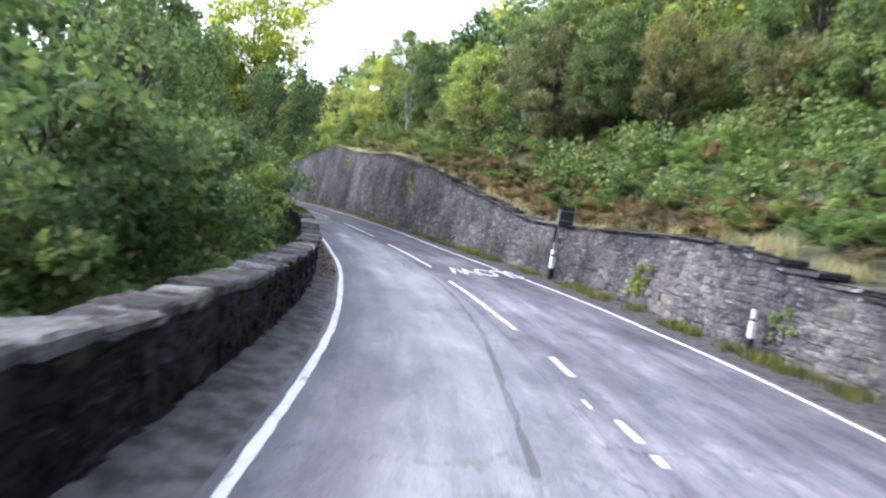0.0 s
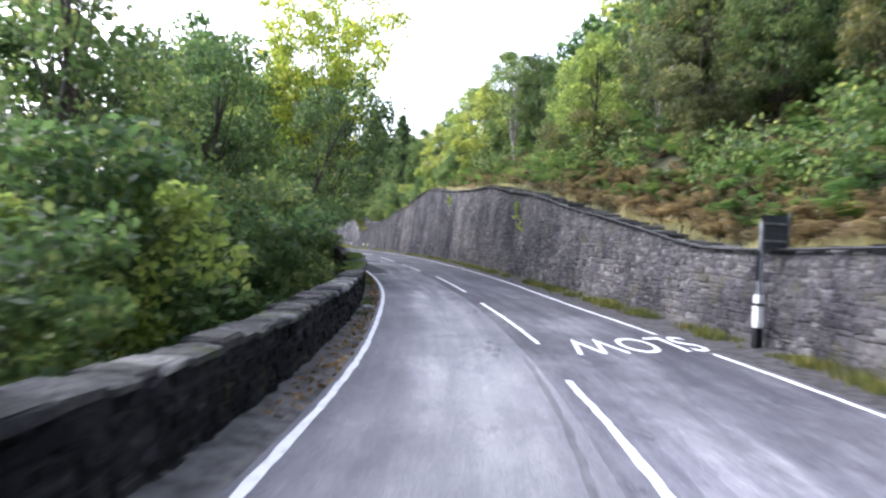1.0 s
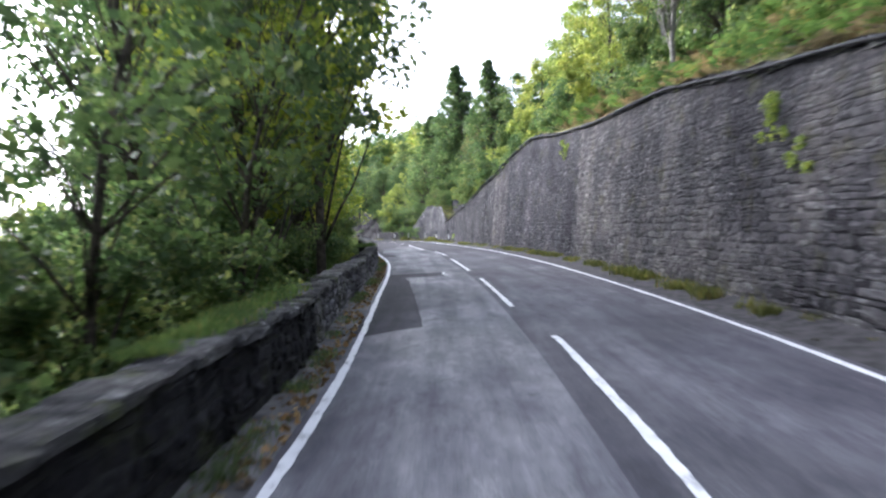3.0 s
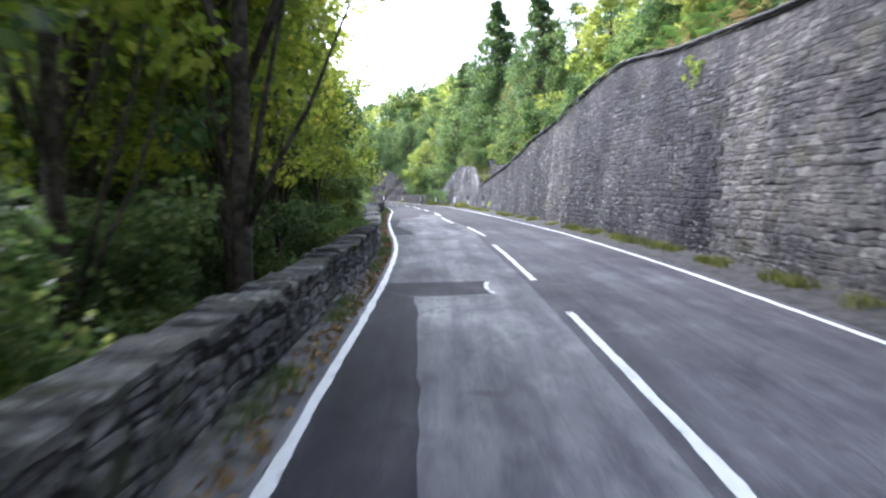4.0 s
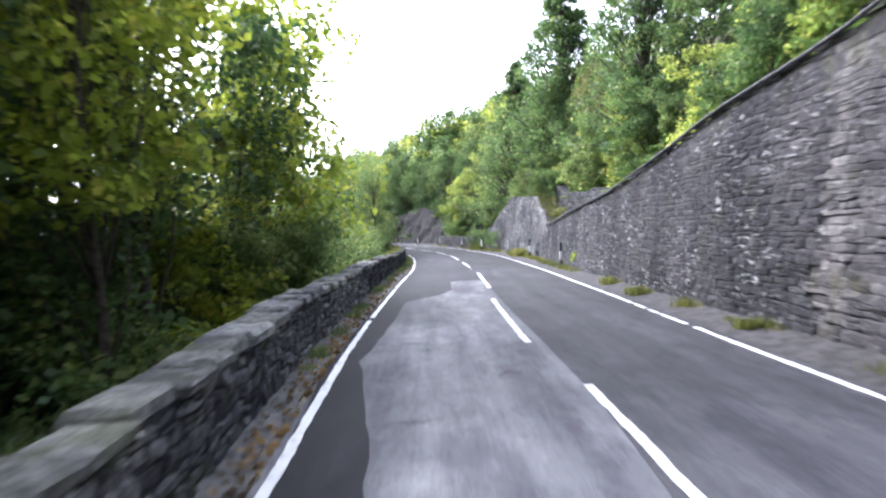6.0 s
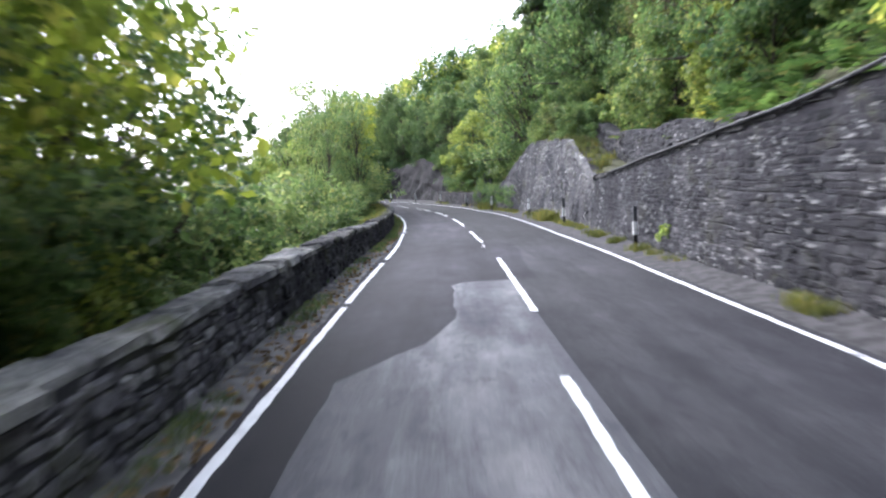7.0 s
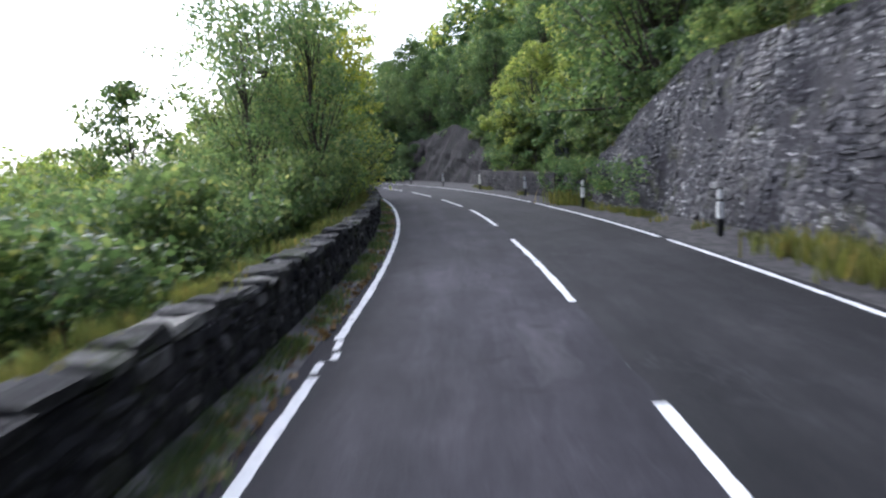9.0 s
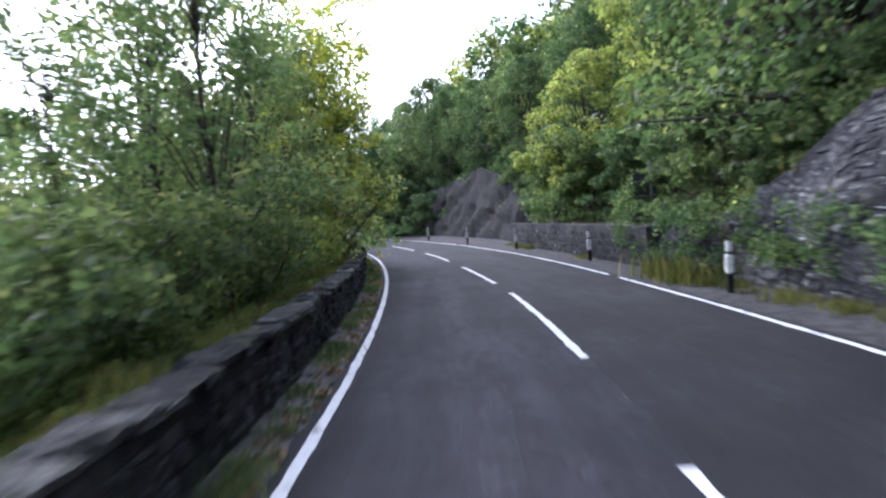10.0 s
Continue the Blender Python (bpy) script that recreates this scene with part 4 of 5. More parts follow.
# plants by stretch of road: (kind, station, offset, scale)
BANK_A = [
    ("bush", 4.5, -5.9, 1.1), ("bush2", 7.5, -5.9, 1.1), ("bush", 9.5, -6.2, 1.25), ("bush", 11.5, -5.8, 1.2), ("bush2", 13.5, -5.7, 1.15), ("lime_bush", 15.8, -6.1, 1.25),
    ("bush", 18, -6.7, 1.35), ("bush2", 20.5, -5.8, 1.3), ("bush", 22.5, -6.2, 1.3), ("bush", 25, -5.8, 1.35), ("bush2", 27.5, -5.6, 1.35), ("bush", 1.5, -6.2, 1.2),
    ("bush", -3, -6, 1.3), ("green_tree", 10, -9.5, 0.75), ("thin_tree", 17, -11, 0.95), ("thin_tree", 26, -10.5, 1.1), ("green_tree", 31, -8.5, 0.95),
    ("thin_tree", 14, -8.5, 1.15), ("thin_tree", 20, -8.5, 1.1), ("thin_tree", 23.5, -9.5, 1.2), ("thin_tree", 8, -8.5, 1.05), ("thin_tree", 28.5, -8, 1.1), ("thin_tree", 39.5, -7.6, 1.25),
]
BANK_B = [
    ("bush", 37.5, -5.1, 0.85), ("bush", 41, -5.0, 0.85), ("bush2", 46.6, -5.0, 0.9), ("bush2", 34.4, -5.2, 1.0), ("bush", 59, -6.0, 1.05), ("glow_bush", 62.4, -6.1, 1.1), ("dark_tree", 60, -8.2, 0.75), ("dark_tree", 62.8, -8.8, 0.72), ("green_tree", 27, -9.4, 0.85), ("bush2", 65, -5.0, 1.1),
    ("bush2", 51.5, -5.0, 0.8), ("stem_tree", 40.5, -5.2, 1.12), ("stem_tree", 42.8, -6.2, 1.05), ("stem_tree", 44.8, -5.0, 1.1),
    ("stem_tree", 43, -4.3, 1.38), ("stem_tree", 38.4, -5.2, 1.15), ("stem_tree", 60.2, -5.4, 1.0), ("bush", 30, -5.8, 1.25), ("bush2", 33, -5.6, 1.2), ("bush", 36.5, -5.6, 1.1),
    ("dark_tree", 49, -10.5, 1.2), ("dark_tree", 54, -11, 1.25), ("dark_tree", 66, -14, 1.2), ("dark_tree", 57, -12, 1.28), ("dark_tree", 61.5, -12.5, 1.25), ("dark_tree", 51.5, -8.6, 1.05), ("dark_tree", 47, -8.4, 0.9), ("dark_tree", 55.5, -8.4, 0.85), ("green_tree", 25, -12, 0.95), ("dark_tree", 33.5, -11.5, 0.95),
]
BANK_C = [
    ("stem_tree", 51.5, -9, 1.1), ("stem_tree", 46.6, -8.6, 1.0), ("dark_bush", 50, -11, 2.0), ("dark_bush", 57, -11, 2.0), ("bush", 39.5, -5.6, 1.0), ("soft_bush", 42, -5.8, 0.9),
    ("soft_bush", 45, -6.2, 0.9), ("dark_bush", 49, -6.4, 0.9), ("dark_bush", 52.5, -6.2, 0.8), ("dark_bush", 56, -6.3, 0.9), ("thin_tree", 43, -6.6, 1.1), ("stem_tree", 46, -5.4, 1.0),
    ("stem_tree", 48, -7.4, 1.1), ("stem_tree", 50.2, -5.3, 0.95), ("stem_tree", 52, -8, 1.0), ("stem_tree", 54, -5.8, 0.95), ("stem_tree", 56.2, -7.4, 0.9), ("stem_tree", 58.5, -5.2, 0.85),
    ("lime_tree", 66, -5.8, 0.6), ("thin_tree", 62.5, -8.4, 1.0), ("thin_tree", 65, -7.6, 1.1), ("green_tree", 71.2, -6.5, 0.86), ("thin_tree", 68.8, -6.4, 1.05), ("green_tree", 69.5, -9.0, 0.72),
]
BANK_D = [
    ("thin_tree", 71.5, -7.8, 0.9), ("bush", 67.5, -5.2, 1.0), ("dark_bush", 46, -9, 1.5), ("dark_bush", 49.5, -9, 1.5), ("dark_bush", 53, -9, 1.5), ("dark_bush", 57, -9, 1.5),
    ("dark_bush", 43, -8, 1.4), ("dark_bush", 48, -12, 2.0), ("dark_bush", 54, -13, 2.2), ("dark_bush", 61, -12, 2.0), ("soft_bush", 64.5, -6, 1.05), ("soft_bush", 67, -6, 1.1),
    ("soft_bush", 69.5, -6.2, 1.15), ("dark_bush", 72.5, -7.2, 1.25), ("dark_bush", 66, -8.2, 1.4), ("dark_bush", 70, -8.2, 1.4), ("bush2", 72, -5.6, 1.1), ("soft_bush", 75, -6.4, 1.25),
    ("soft_bush", 77, -5.8, 1.1), ("bush", 79, -7.0, 1.3), ("bush", 81, -5.9, 1.15), ("bush", 83, -7.2, 1.35), ("bush", 85.5, -7.8, 1.4), ("bush2", 86, -5.9, 1.15),
]
BANK_E = [
    ("bush", 88.5, -6.0, 1.1), ("soft_bush", 91, -6.4, 1.15), ("soft_bush", 93.5, -6.0, 1.2), ("soft_bush", 95.5, -5.7, 1.2), ("soft_bush", 98, -5.4, 1.15), ("bush", 100.5, -5.0, 1.05),
    ("lime_bush", 103, -4.8, 1.1), ("bush", 106, -4.7, 1.1), ("bush", 109, -4.7, 1.1), ("bush", 113, -4.7, 1.1), ("dark_bush", 117, -4.8, 1.2), ("dark_bush", 121, -4.8, 1.3),
    ("airy_tree", 98, -4.6, 0.78), ("airy_tree", 100.3, -6.6, 0.95), ("airy_tree", 106, -9.0, 1.1), ("airy_tree", 102.5, -5.2, 0.86), ("airy_tree", 105.5, -6.2, 0.95), ("lime_tree", 108, -8.6, 0.9),
    ("airy_tree", 107.5, -4.8, 0.85), ("thin_tree", 110.5, -4.5, 1.0), ("stem_tree", 108.2, -4.4, 0.9), ("stem_tree", 112.2, -4.3, 0.95), ("lime_tree", 112, -4.8, 0.95), ("lime_tree", 113, -7, 1),
]
BANK_F = [
    ("green_tree", 116, -5.4, 0.95), ("lime_tree", 120, -6.5, 0.95), ("green_tree", 125, -6, 0.95), ("dark_tree", 130, -6, 0.75), ("dark_tree", 136, -6, 0.8), ("green_tree", 142, -6.2, 0.9),
    ("lime_tree", 116, -11, 1), ("green_tree", 110, -13, 1), ("green_tree", 88, -16, 0.9), ("green_tree", 80, -17, 0.8), ("lime_tree", 96, -14, 0.9), ("lime_bush", 92.5, -9, 1.6),
    ("soft_bush", 96.5, -8.5, 1.7), ("soft_bush", 88, -13, 2.0), ("soft_bush", 84, -10, 1.8), ("soft_bush", 89, -10, 1.8), ("soft_bush", 79, -10, 1.7), ("soft_bush", 82, -14, 2.2), ("airy_tree", 96.6, -6.2, 0.85), ("airy_tree", 103, -7.4, 1.05), ("soft_bush", 99, -8, 1.8),
    ("soft_bush", 75, -10, 1.7),
]
HILLSIDE_A = [
    ("lime_tree", 34, 13.5, 0.8), ("green_tree", 37, 15, 0.85), ("green_tree", 30, 17, 0.9), ("birch", 40, 12.5, 0.75), ("birch", 43, 13, 0.75), ("green_tree", 24, 18, 0.9),
    ("green_tree", 18, 19, 0.9), ("dark_tree", 12, 20, 0.8), ("lime_bush", 33, 11, 1.1), ("bush", 29, 12, 1.2), ("bush2", 26, 12.5, 1.2), ("dark_tree", 47.5, 9.8, 0.5),
    ("birch", 49, 8.7, 0.75), ("bush", 45, 10, 1.1), ("birch", 51, 9.2, 0.75), ("bush2", 52, 9, 1.1), ("lime_bush", 55, 7.8, 1.0), ("bush", 58, 7.6, 1.05),
    ("lime_bush", 61, 7.2, 1.0), ("lime_bush", 64, 7.4, 1.1), ("bush", 67, 7.4, 1.0), ("lime_bush", 70, 7.2, 1.0), ("bush2", 73, 7.4, 0.9), ("lime_tree", 57, 9.6, 0.7),
]
HILLSIDE_B = [
    ("lime_tree", 63, 9.6, 0.65), ("lime_tree", 70, 10, 0.7), ("conifer", 79, 8.4, 1.0), ("conifer", 100, 6.6, 1.02), ("conifer", 92, 8.0, 1.06), ("green_tree", 60, 13, 0.8),
    ("lime_tree", 67, 12, 0.8), ("green_tree", 76, 9.6, 0.8), ("lime_tree", 80, 9.0, 0.75), ("green_tree", 87.5, 8.6, 0.6), ("lime_tree", 89.5, 9.6, 0.6), ("olive_tree", 85, 8.2, 0.85),
    ("birch", 100.5, 7.4, 0.95), ("birch", 103.5, 8.0, 0.95), ("dark_tree", 102, 9, 0.75), ("dark_tree", 106, 7.8, 0.7), ("lime_tree", 109, 8.0, 0.9), ("lime_tree", 112.5, 6.2, 0.72),
    ("dark_tree", 116, 8.6, 0.7), ("lime_tree", 118.5, 7.2, 0.6), ("green_tree", 121, 11, 0.9), ("dark_tree", 124, 8.6, 0.62), ("green_tree", 127.5, 9.2, 0.8), ("dark_tree", 131, 8.8, 0.66),
]
HILLSIDE_C = [
    ("green_tree", 135, 9.2, 0.8), ("dark_tree", 139, 9, 0.7), ("dark_tree", 144, 9, 0.8), ("green_tree", 150, 8, 0.9), ("dark_tree", 148, 2, 0.9), ("dark_tree", 152, -2, 0.9),
    ("dark_bush", 146, -1, 1.6), ("dark_bush", 100, 6.2, 1.0), ("dark_bush", 103, 5.8, 0.95), ("dark_bush", 97.5, 5.6, 0.75), ("bush", 105.5, 5.8, 0.9), ("bush", 108.5, 5.9, 0.95),
    ("bush", 111.5, 5.8, 1.1), ("bush", 114, 5.6, 1.3), ("lime_bush", 115.5, 5.9, 1.0), ("dark_bush", 118, 6.6, 1.0), ("bush", 93, 6.0, 0.85), ("bush2", 91, 5.9, 0.85),
    ("bush", 89, 5.9, 0.75), ("lime_bush", 87.6, 6.2, 0.7), ("bush", 86.2, 5.6, 0.5), ("bush2", 88.2, 5.4, 0.55), ("bush2", 84.5, 7.0, 1.15), ("bush", 82, 7.1, 1.15),
]
HILLSIDE_D = [
    ("bush", 87.2, 5.1, 0.55), ("bush2", 88.8, 5.15, 0.6), ("olive_bush", 90.3, 5.2, 0.65), ("bush", 91.8, 5.2, 0.6), ("bush2", 93.2, 5.1, 0.6), ("dark_bush", 95.6, 4.9, 0.62), ("dark_bush", 97.2, 4.7, 0.7), ("dark_bush", 98.4, 4.6, 0.7), ("olive_bush", 99.6, 4.3, 0.45), ("dark_bush", 95, 5.9, 1.0), ("dark_bush", 96.8, 5.7, 0.95), ("dark_bush", 98.6, 5.6, 0.9), ("dark_tree", 95.5, 7.2, 0.55), ("dark_tree", 91, 7.4, 0.5), ("lime_bush", 79, 7.2, 1.15), ("bush", 76, 7.2, 1.1), ("bush2", 86.5, 7.2, 1.2),
    ("bush", 90, 7.4, 1.2), ("dark_bush", 93.5, 7.4, 1.3), ("bush", 6, 15, 1.2), ("bush2", 12, 14, 1.2), ("bush", 18, 13.5, 1.2), ("bush2", 22, 14, 1.2),
    ("bush", 0, 15, 1.3), ("green_tree", 8, 15, 0.8), ("lime_tree", 14, 15.5, 0.8), ("green_tree", 21, 14.5, 0.8), ("lime_tree", 27, 14.5, 0.8), ("green_tree", 3, 17, 0.9),
    ("birch", 36, 11.5, 0.8), ("lime_tree", 37, 8.0, 0.66), ("olive_tree", 33.5, 9.4, 0.9), ("olive_tree", 30.5, 9.0, 0.85), ("dark_tree", 27.5, 10.2, 0.5), ("birch", 33, 9.0, 0.7),
]
HILLSIDE_E = [
    ("olive_tree", 24, 11, 0.75), ("olive_bush", 35, 7.6, 0.8), ("olive_bush", 28.5, 8.4, 1.0), ("olive_bush", 20, 12, 1.2), ("olive_bush", 39.5, 7.4, 0.8), ("olive_tree", 15, 13.5, 0.8), ("lime_tree", 42.5, 10.2, 0.6), ("green_tree", 32, 10.5, 0.7), ("dark_bush", 122.5, 7.2, 0.9), ("dark_bush", 126, 7.2, 1.0), ("dark_bush", 129.5, 7.3, 1.0),
    ("dark_bush", 133, 7.2, 1.0), ("dark_bush", 136, 5.4, 1.2), ("dark_bush", 140, 5.2, 1.5), ("dark_bush", 145, 5, 1.7), ("bush", 119.5, 6.6, 0.8),
]
for kind, s, off, k in BANK_A + BANK_B + BANK_C + BANK_D + BANK_E + BANK_F + HILLSIDE_A + HILLSIDE_B + HILLSIDE_C + HILLSIDE_D + HILLSIDE_E:
    if off < 0 and kind.endswith(("bush", "bush2")):
        off = min(off, left_wall(s) - 1.6 * k - 0.1)
    plant(KINDS[kind], s, off, k)
plant(KINDS["over_tree"], 36.6, -4.7, 1.0, heading(36.6) - math.pi / 2)
plant(KINDS["lit_over_tree"], 65.8, -6.7, 1.05, heading(65.8) - math.pi / 2)
plant(KINDS["over_tree"], 62.6, -7.4, 1.0, heading(62.6) - math.pi / 2)
plant(KINDS["over_tree"], 33.0, -5.4, 1.1, heading(33.0) - math.pi / 2)
for ob in list(KINDS.values()):
    for c in list(ob.children):
        bpy.data.objects.remove(c)
    bpy.data.objects.remove(ob)


# ---- far woods: canopies of leaf clumps over slope and valley ----
def build_woods(name, spots, leaf, per, material, seed, label):
    rng = np.random.default_rng(seed)
    cs = [(p[0] + dx, p[1] + dy, p[2] + dz) for p, r in spots for dx, dy, dz in rng.normal(0, r * 0.42, (7, 3)) * np.array([1, 1, 1.1])]
    rs = [r * 0.5 for p, r in spots for _ in range(7)]
    v, f = leaf_cloud(cs, rs, per, leaf, rng, 0.4, 0.85)
    tagged(new(name, fast_mesh(name, v, f, material)), label, "trees", kind="stuff")


def wood_spots(rnd, s0, s1, o0, o1, n, lift, rad):
    out = []
    for _ in range(n):
        s, o = rnd.uniform(s0, s1), rnd.uniform(o0, o1)
        p = at(s, o, hill(s, o) + rnd.uniform(*lift))
        out.append((tuple(p), rnd.uniform(*rad)))
    return out


rnd = random.Random(99)
build_woods("far_wood", wood_spots(rnd, 10, 150, 15, 42, 110, (1.5, 5), (1.8, 3.2)), 0.5, 80, LEAF_GREEN, 41, "mixed green wood covering the hillside")
build_woods("far_wood", wood_spots(rnd, 10, 150, 14, 40, 80, (1.5, 5), (1.8, 3.2)), 0.5, 80, LEAF_LIME, 48, "light green trees among the hillside wood")
build_woods("far_wood", wood_spots(rnd, 118, 230, 9, 40, 110, (1.5, 5), (1.8, 3.2)), 0.45, 80, LEAF_GREEN, 42, "green wood on the slope beyond the bend")
build_woods("far_wood", wood_spots(rnd, 140, 230, -40, 8, 110, (1, 6), (1.8, 3.2)), 0.45, 80, LEAF_DARK, 43, "dark wood closing the far road")
build_woods("valley_wood", wood_spots(rnd, -40, 200, -100, -15, 420, (0.8, 4.5), (2.0, 3.8)), 0.7, 40, LEAF_GREEN, 44, "green tree tops in the valley below")
build_woods("valley_wood", wood_spots(rnd, -60, 600, -380, -150, 360, (2, 6), (6, 10)), 2.0, 40, LEAF_LIME, 45, "pale distant tree tops across the valley")


# the sunlit look of these far trees comes from the lime leaf colour
build_woods("valley_wood", wood_spots(random.Random(5), 150, 340, -100, -30, 420, (1, 21), (2.6, 5.0)), 0.9, 36, LEAF_LIME, 53, "yellow-green trees across the valley, sunlight in their leaf colour")
build_woods("undergrowth", wood_spots(rnd, -8, 120, 7.0, 14, 230, (0.1, 0.7), (0.8, 1.4)), 0.16, 55, LEAF_GREEN, 46, "low green shrubs covering the slope")
build_woods("undergrowth", wood_spots(rnd, -6, 40, -10, -6.3, 100, (0.1, 0.8), (0.7, 1.2)) + wood_spots(rnd, 40, 125, -10, -5.1, 170, (0.1, 0.8), (0.7, 1.1)), 0.11, 65, LEAF_GREEN, 47, "low green shrubs on the bank behind the parapet")
build_woods("undergrowth", wood_spots(random.Random(7), 68, 122, -5.4, -3.95, 300, (0.15, 0.8), (0.4, 0.7)), 0.10, 55, LEAF_SOFT, 52, "pale green shrubs leaning against the parapet")
build_woods("undergrowth", wood_spots(rnd, 86, 102, 5.3, 7.6, 90, (0.0, 0.4), (0.45, 0.75)), 0.11, 60, LEAF_GREEN, 49, "shrubs hanging over the outcrop edge")
build_woods("undergrowth", wood_spots(rnd, 118, 160, 7.4, 10, 90, (0.1, 1.2), (0.8, 1.4)), 0.18, 55, LEAF_DARK, 51, "dark shrubs above the rock face")


# ---- bracken, grass and litter ----
def spots_between(rnd, n, s0, s1, lo, hi, k0, k1, kinds, z=None):
    out = []
    for _ in range(n):
        s = rnd.uniform(s0, s1)
        o = rnd.uniform(lo(s), hi(s))
        out.append((tuple(at(s, o, (hill(s, o) if z is None else z) - 0.02)), rnd.uniform(k0, k1), rnd.randrange(kinds)))
    return out


def clumped(places, grain, least):
    return [p for p in places if noise.noise(Vector(p[0]) * grain) > least]


fr = lambda mat, n=3: [frond_tuft("fern", 9, 1.0, mat, 50 + i) for i in range(n)]
scatter("bracken", fr(LEAF_FERN), spots_between(rnd, 1900, -8, 84, lambda s: wall_back(s) + 1.8, lambda s: wall_back(s) + 12, 0.6, 1.25, 3), "green bracken covering the slope", "bracken", LEAF_FERN)
scatter("bracken", fr(LEAF_BROWN), spots_between(rnd, 420, 2, 60, lambda s: wall_back(s) + 1.3, lambda s: wall_back(s) + 8, 0.5, 1.0, 3) + spots_between(rnd, 330, 14, 36, lambda s: wall_back(s) + 0.9, lambda s: wall_back(s) + 3.2, 0.45, 0.95, 3), "withered brown bracken above the wall", "bracken", LEAF_BROWN)
gm = lambda mat, h, n=3, w=0.012: [blade_mesh("tuft", 46, 0.16, h, mat, 60 + i, w) for i in range(n)]
scatter("dry_grass", gm(GRASS_DRY, 0.5), spots_between(rnd, 420, 4, 62, lambda s: wall_back(s) + 0.5, lambda s: wall_back(s) + 1.7, 0.35, 0.8, 3), "dry pale grass along the wall top", "grass", GRASS_DRY)
scatter("verge_grass", gm(GRASS, 0.26), clumped(spots_between(rnd, 620, 2, 42, lambda s: right_wall(s) - 0.36, lambda s: right_wall(s) - 0.04, 0.25, 0.95, 3, 0.05), 1.3, -0.05) + clumped(spots_between(rnd, 700, 42, 116, lambda s: right_wall(s) - 0.32, lambda s: right_wall(s) - 0.04, 0.3, 0.8, 3, 0.05), 0.7, 0.06), "green and yellow weeds at the wall foot", "grass", GRASS)
scatter("verge_grass", gm(GRASS, 0.3), spots_between(rnd, 30, 85.8, 88.4, lambda s: right_wall(s) - 0.5, lambda s: right_wall(s) - 0.05, 0.7, 1.7, 3, 0.04) + spots_between(rnd, 16, 91, 97, lambda s: right_wall(s) - 0.45, lambda s: right_wall(s) - 0.05, 0.4, 0.9, 3, 0.04) + spots_between(rnd, 14, 98.6, 101, lambda s: right_wall(s) - 0.35, lambda s: right_wall(s) - 0.05, 0.9, 1.9, 3, 0.04), "tall yellowing weeds below the outcrop", "grass", GRASS)
scatter("gutter_grass", gm(LEAF_DARK, 0.2), clumped(spots_between(rnd, 1500, 22, 120, lambda s: left_wall(s) + 0.02, lambda s: left_wall(s) + 0.14, 0.25, 0.65, 3, 0.01), 0.7, 0.02) + clumped(spots_between(rnd, 700, 77, 118, lambda s: left_wall(s) + 0.02, lambda s: left_wall(s) + 0.26, 0.3, 0.7, 3, 0.0), 0.9, -0.02), "short weeds along the parapet foot", "grass", LEAF_DARK)
scatter("bank_grass", gm(GRASS, 0.26), spots_between(rnd, 260, 0, 70, lambda s: left_wall(s) - 1.6, lambda s: left_wall(s) - 0.45, 0.5, 1.1, 3), "rough grass behind the parapet", "grass", GRASS)
lv, lf = leaf_cloud([tuple(at(s, left_wall(s) + min(abs(rnd.gauss(0, 0.2)) + 0.02, max(0.05, left_edge(s) - left_wall(s) - 0.14)), 0.02)) for s in [rnd.uniform(14, 118) for _ in range(7600)]], [0.03] * 7600, 1, 0.09, np.random.default_rng(7), 0, 0.2)
tagged(new("leaf_litter", fast_mesh("leaf_litter", lv, lf, LITTER)), "brown fallen leaves along the gutter", "leaves", kind="stuff")


scatter("coping_moss", gm(GRASS, 0.22, 3, 0.011), spots_between(rnd, 130, 80, 118, lambda s: left_wall(s) - 0.62, lambda s: left_wall(s) - 0.32, 0.3, 0.9, 3, 0.64), "grass and weeds leaning over the back of the coping", "grass", GRASS)
scatter("coping_moss", gm(LEAF_FERN, 0.12, 3, 0.01), clumped(spots_between(rnd, 800, 22, 54, lambda s: left_wall(s) - 0.46, lambda s: left_wall(s) - 0.2, 0.3, 0.8, 3, 0.86), 0.5, 0.12), "moss and short grass growing on the coping", "moss", LEAF_FERN)
wp = [(35.4, 2.9, 9), (34.6, 2.3, 5), (48.2, 3.8, 7), (14.8, 0.85, 10), (15.1, 0.5, 8), (10.0, 0.7, 6), (73.2, 0.5, 4)]
cs = [tuple(at(s + rnd.uniform(-0.35, 0.35), right_wall(s) + LEAN * z - 0.04, z + rnd.uniform(-0.35, 0.3))) for s, z, n in wp for _ in range(n)]
lv, lf = leaf_cloud(cs, [0.11] * len(cs), 34, 0.07, np.random.default_rng(17), 0.8, 1.0)
tagged(new("wall_weeds", fast_mesh("wall_weeds", lv, lf, LEAF_LIME)), "yellow-green weeds rooted in the wall joints", "weeds", kind="stuff")
cs = [tuple(at(s, right_wall(s) - rnd.uniform(0.0, 0.25), 0.35 + rnd.uniform(0, 1.1))) for s in [rnd.uniform(94.5, 104) for _ in range(70)]]
lv, lf = leaf_cloud(cs, [0.22] * len(cs), 60, 0.075, np.random.default_rng(18), 0.8, 1.0)
tagged(new("wall_weeds", fast_mesh("wall_weeds", lv, lf, LEAF_GREEN)), "leafy creeper hanging over the low wall end", "weeds", kind="stuff")


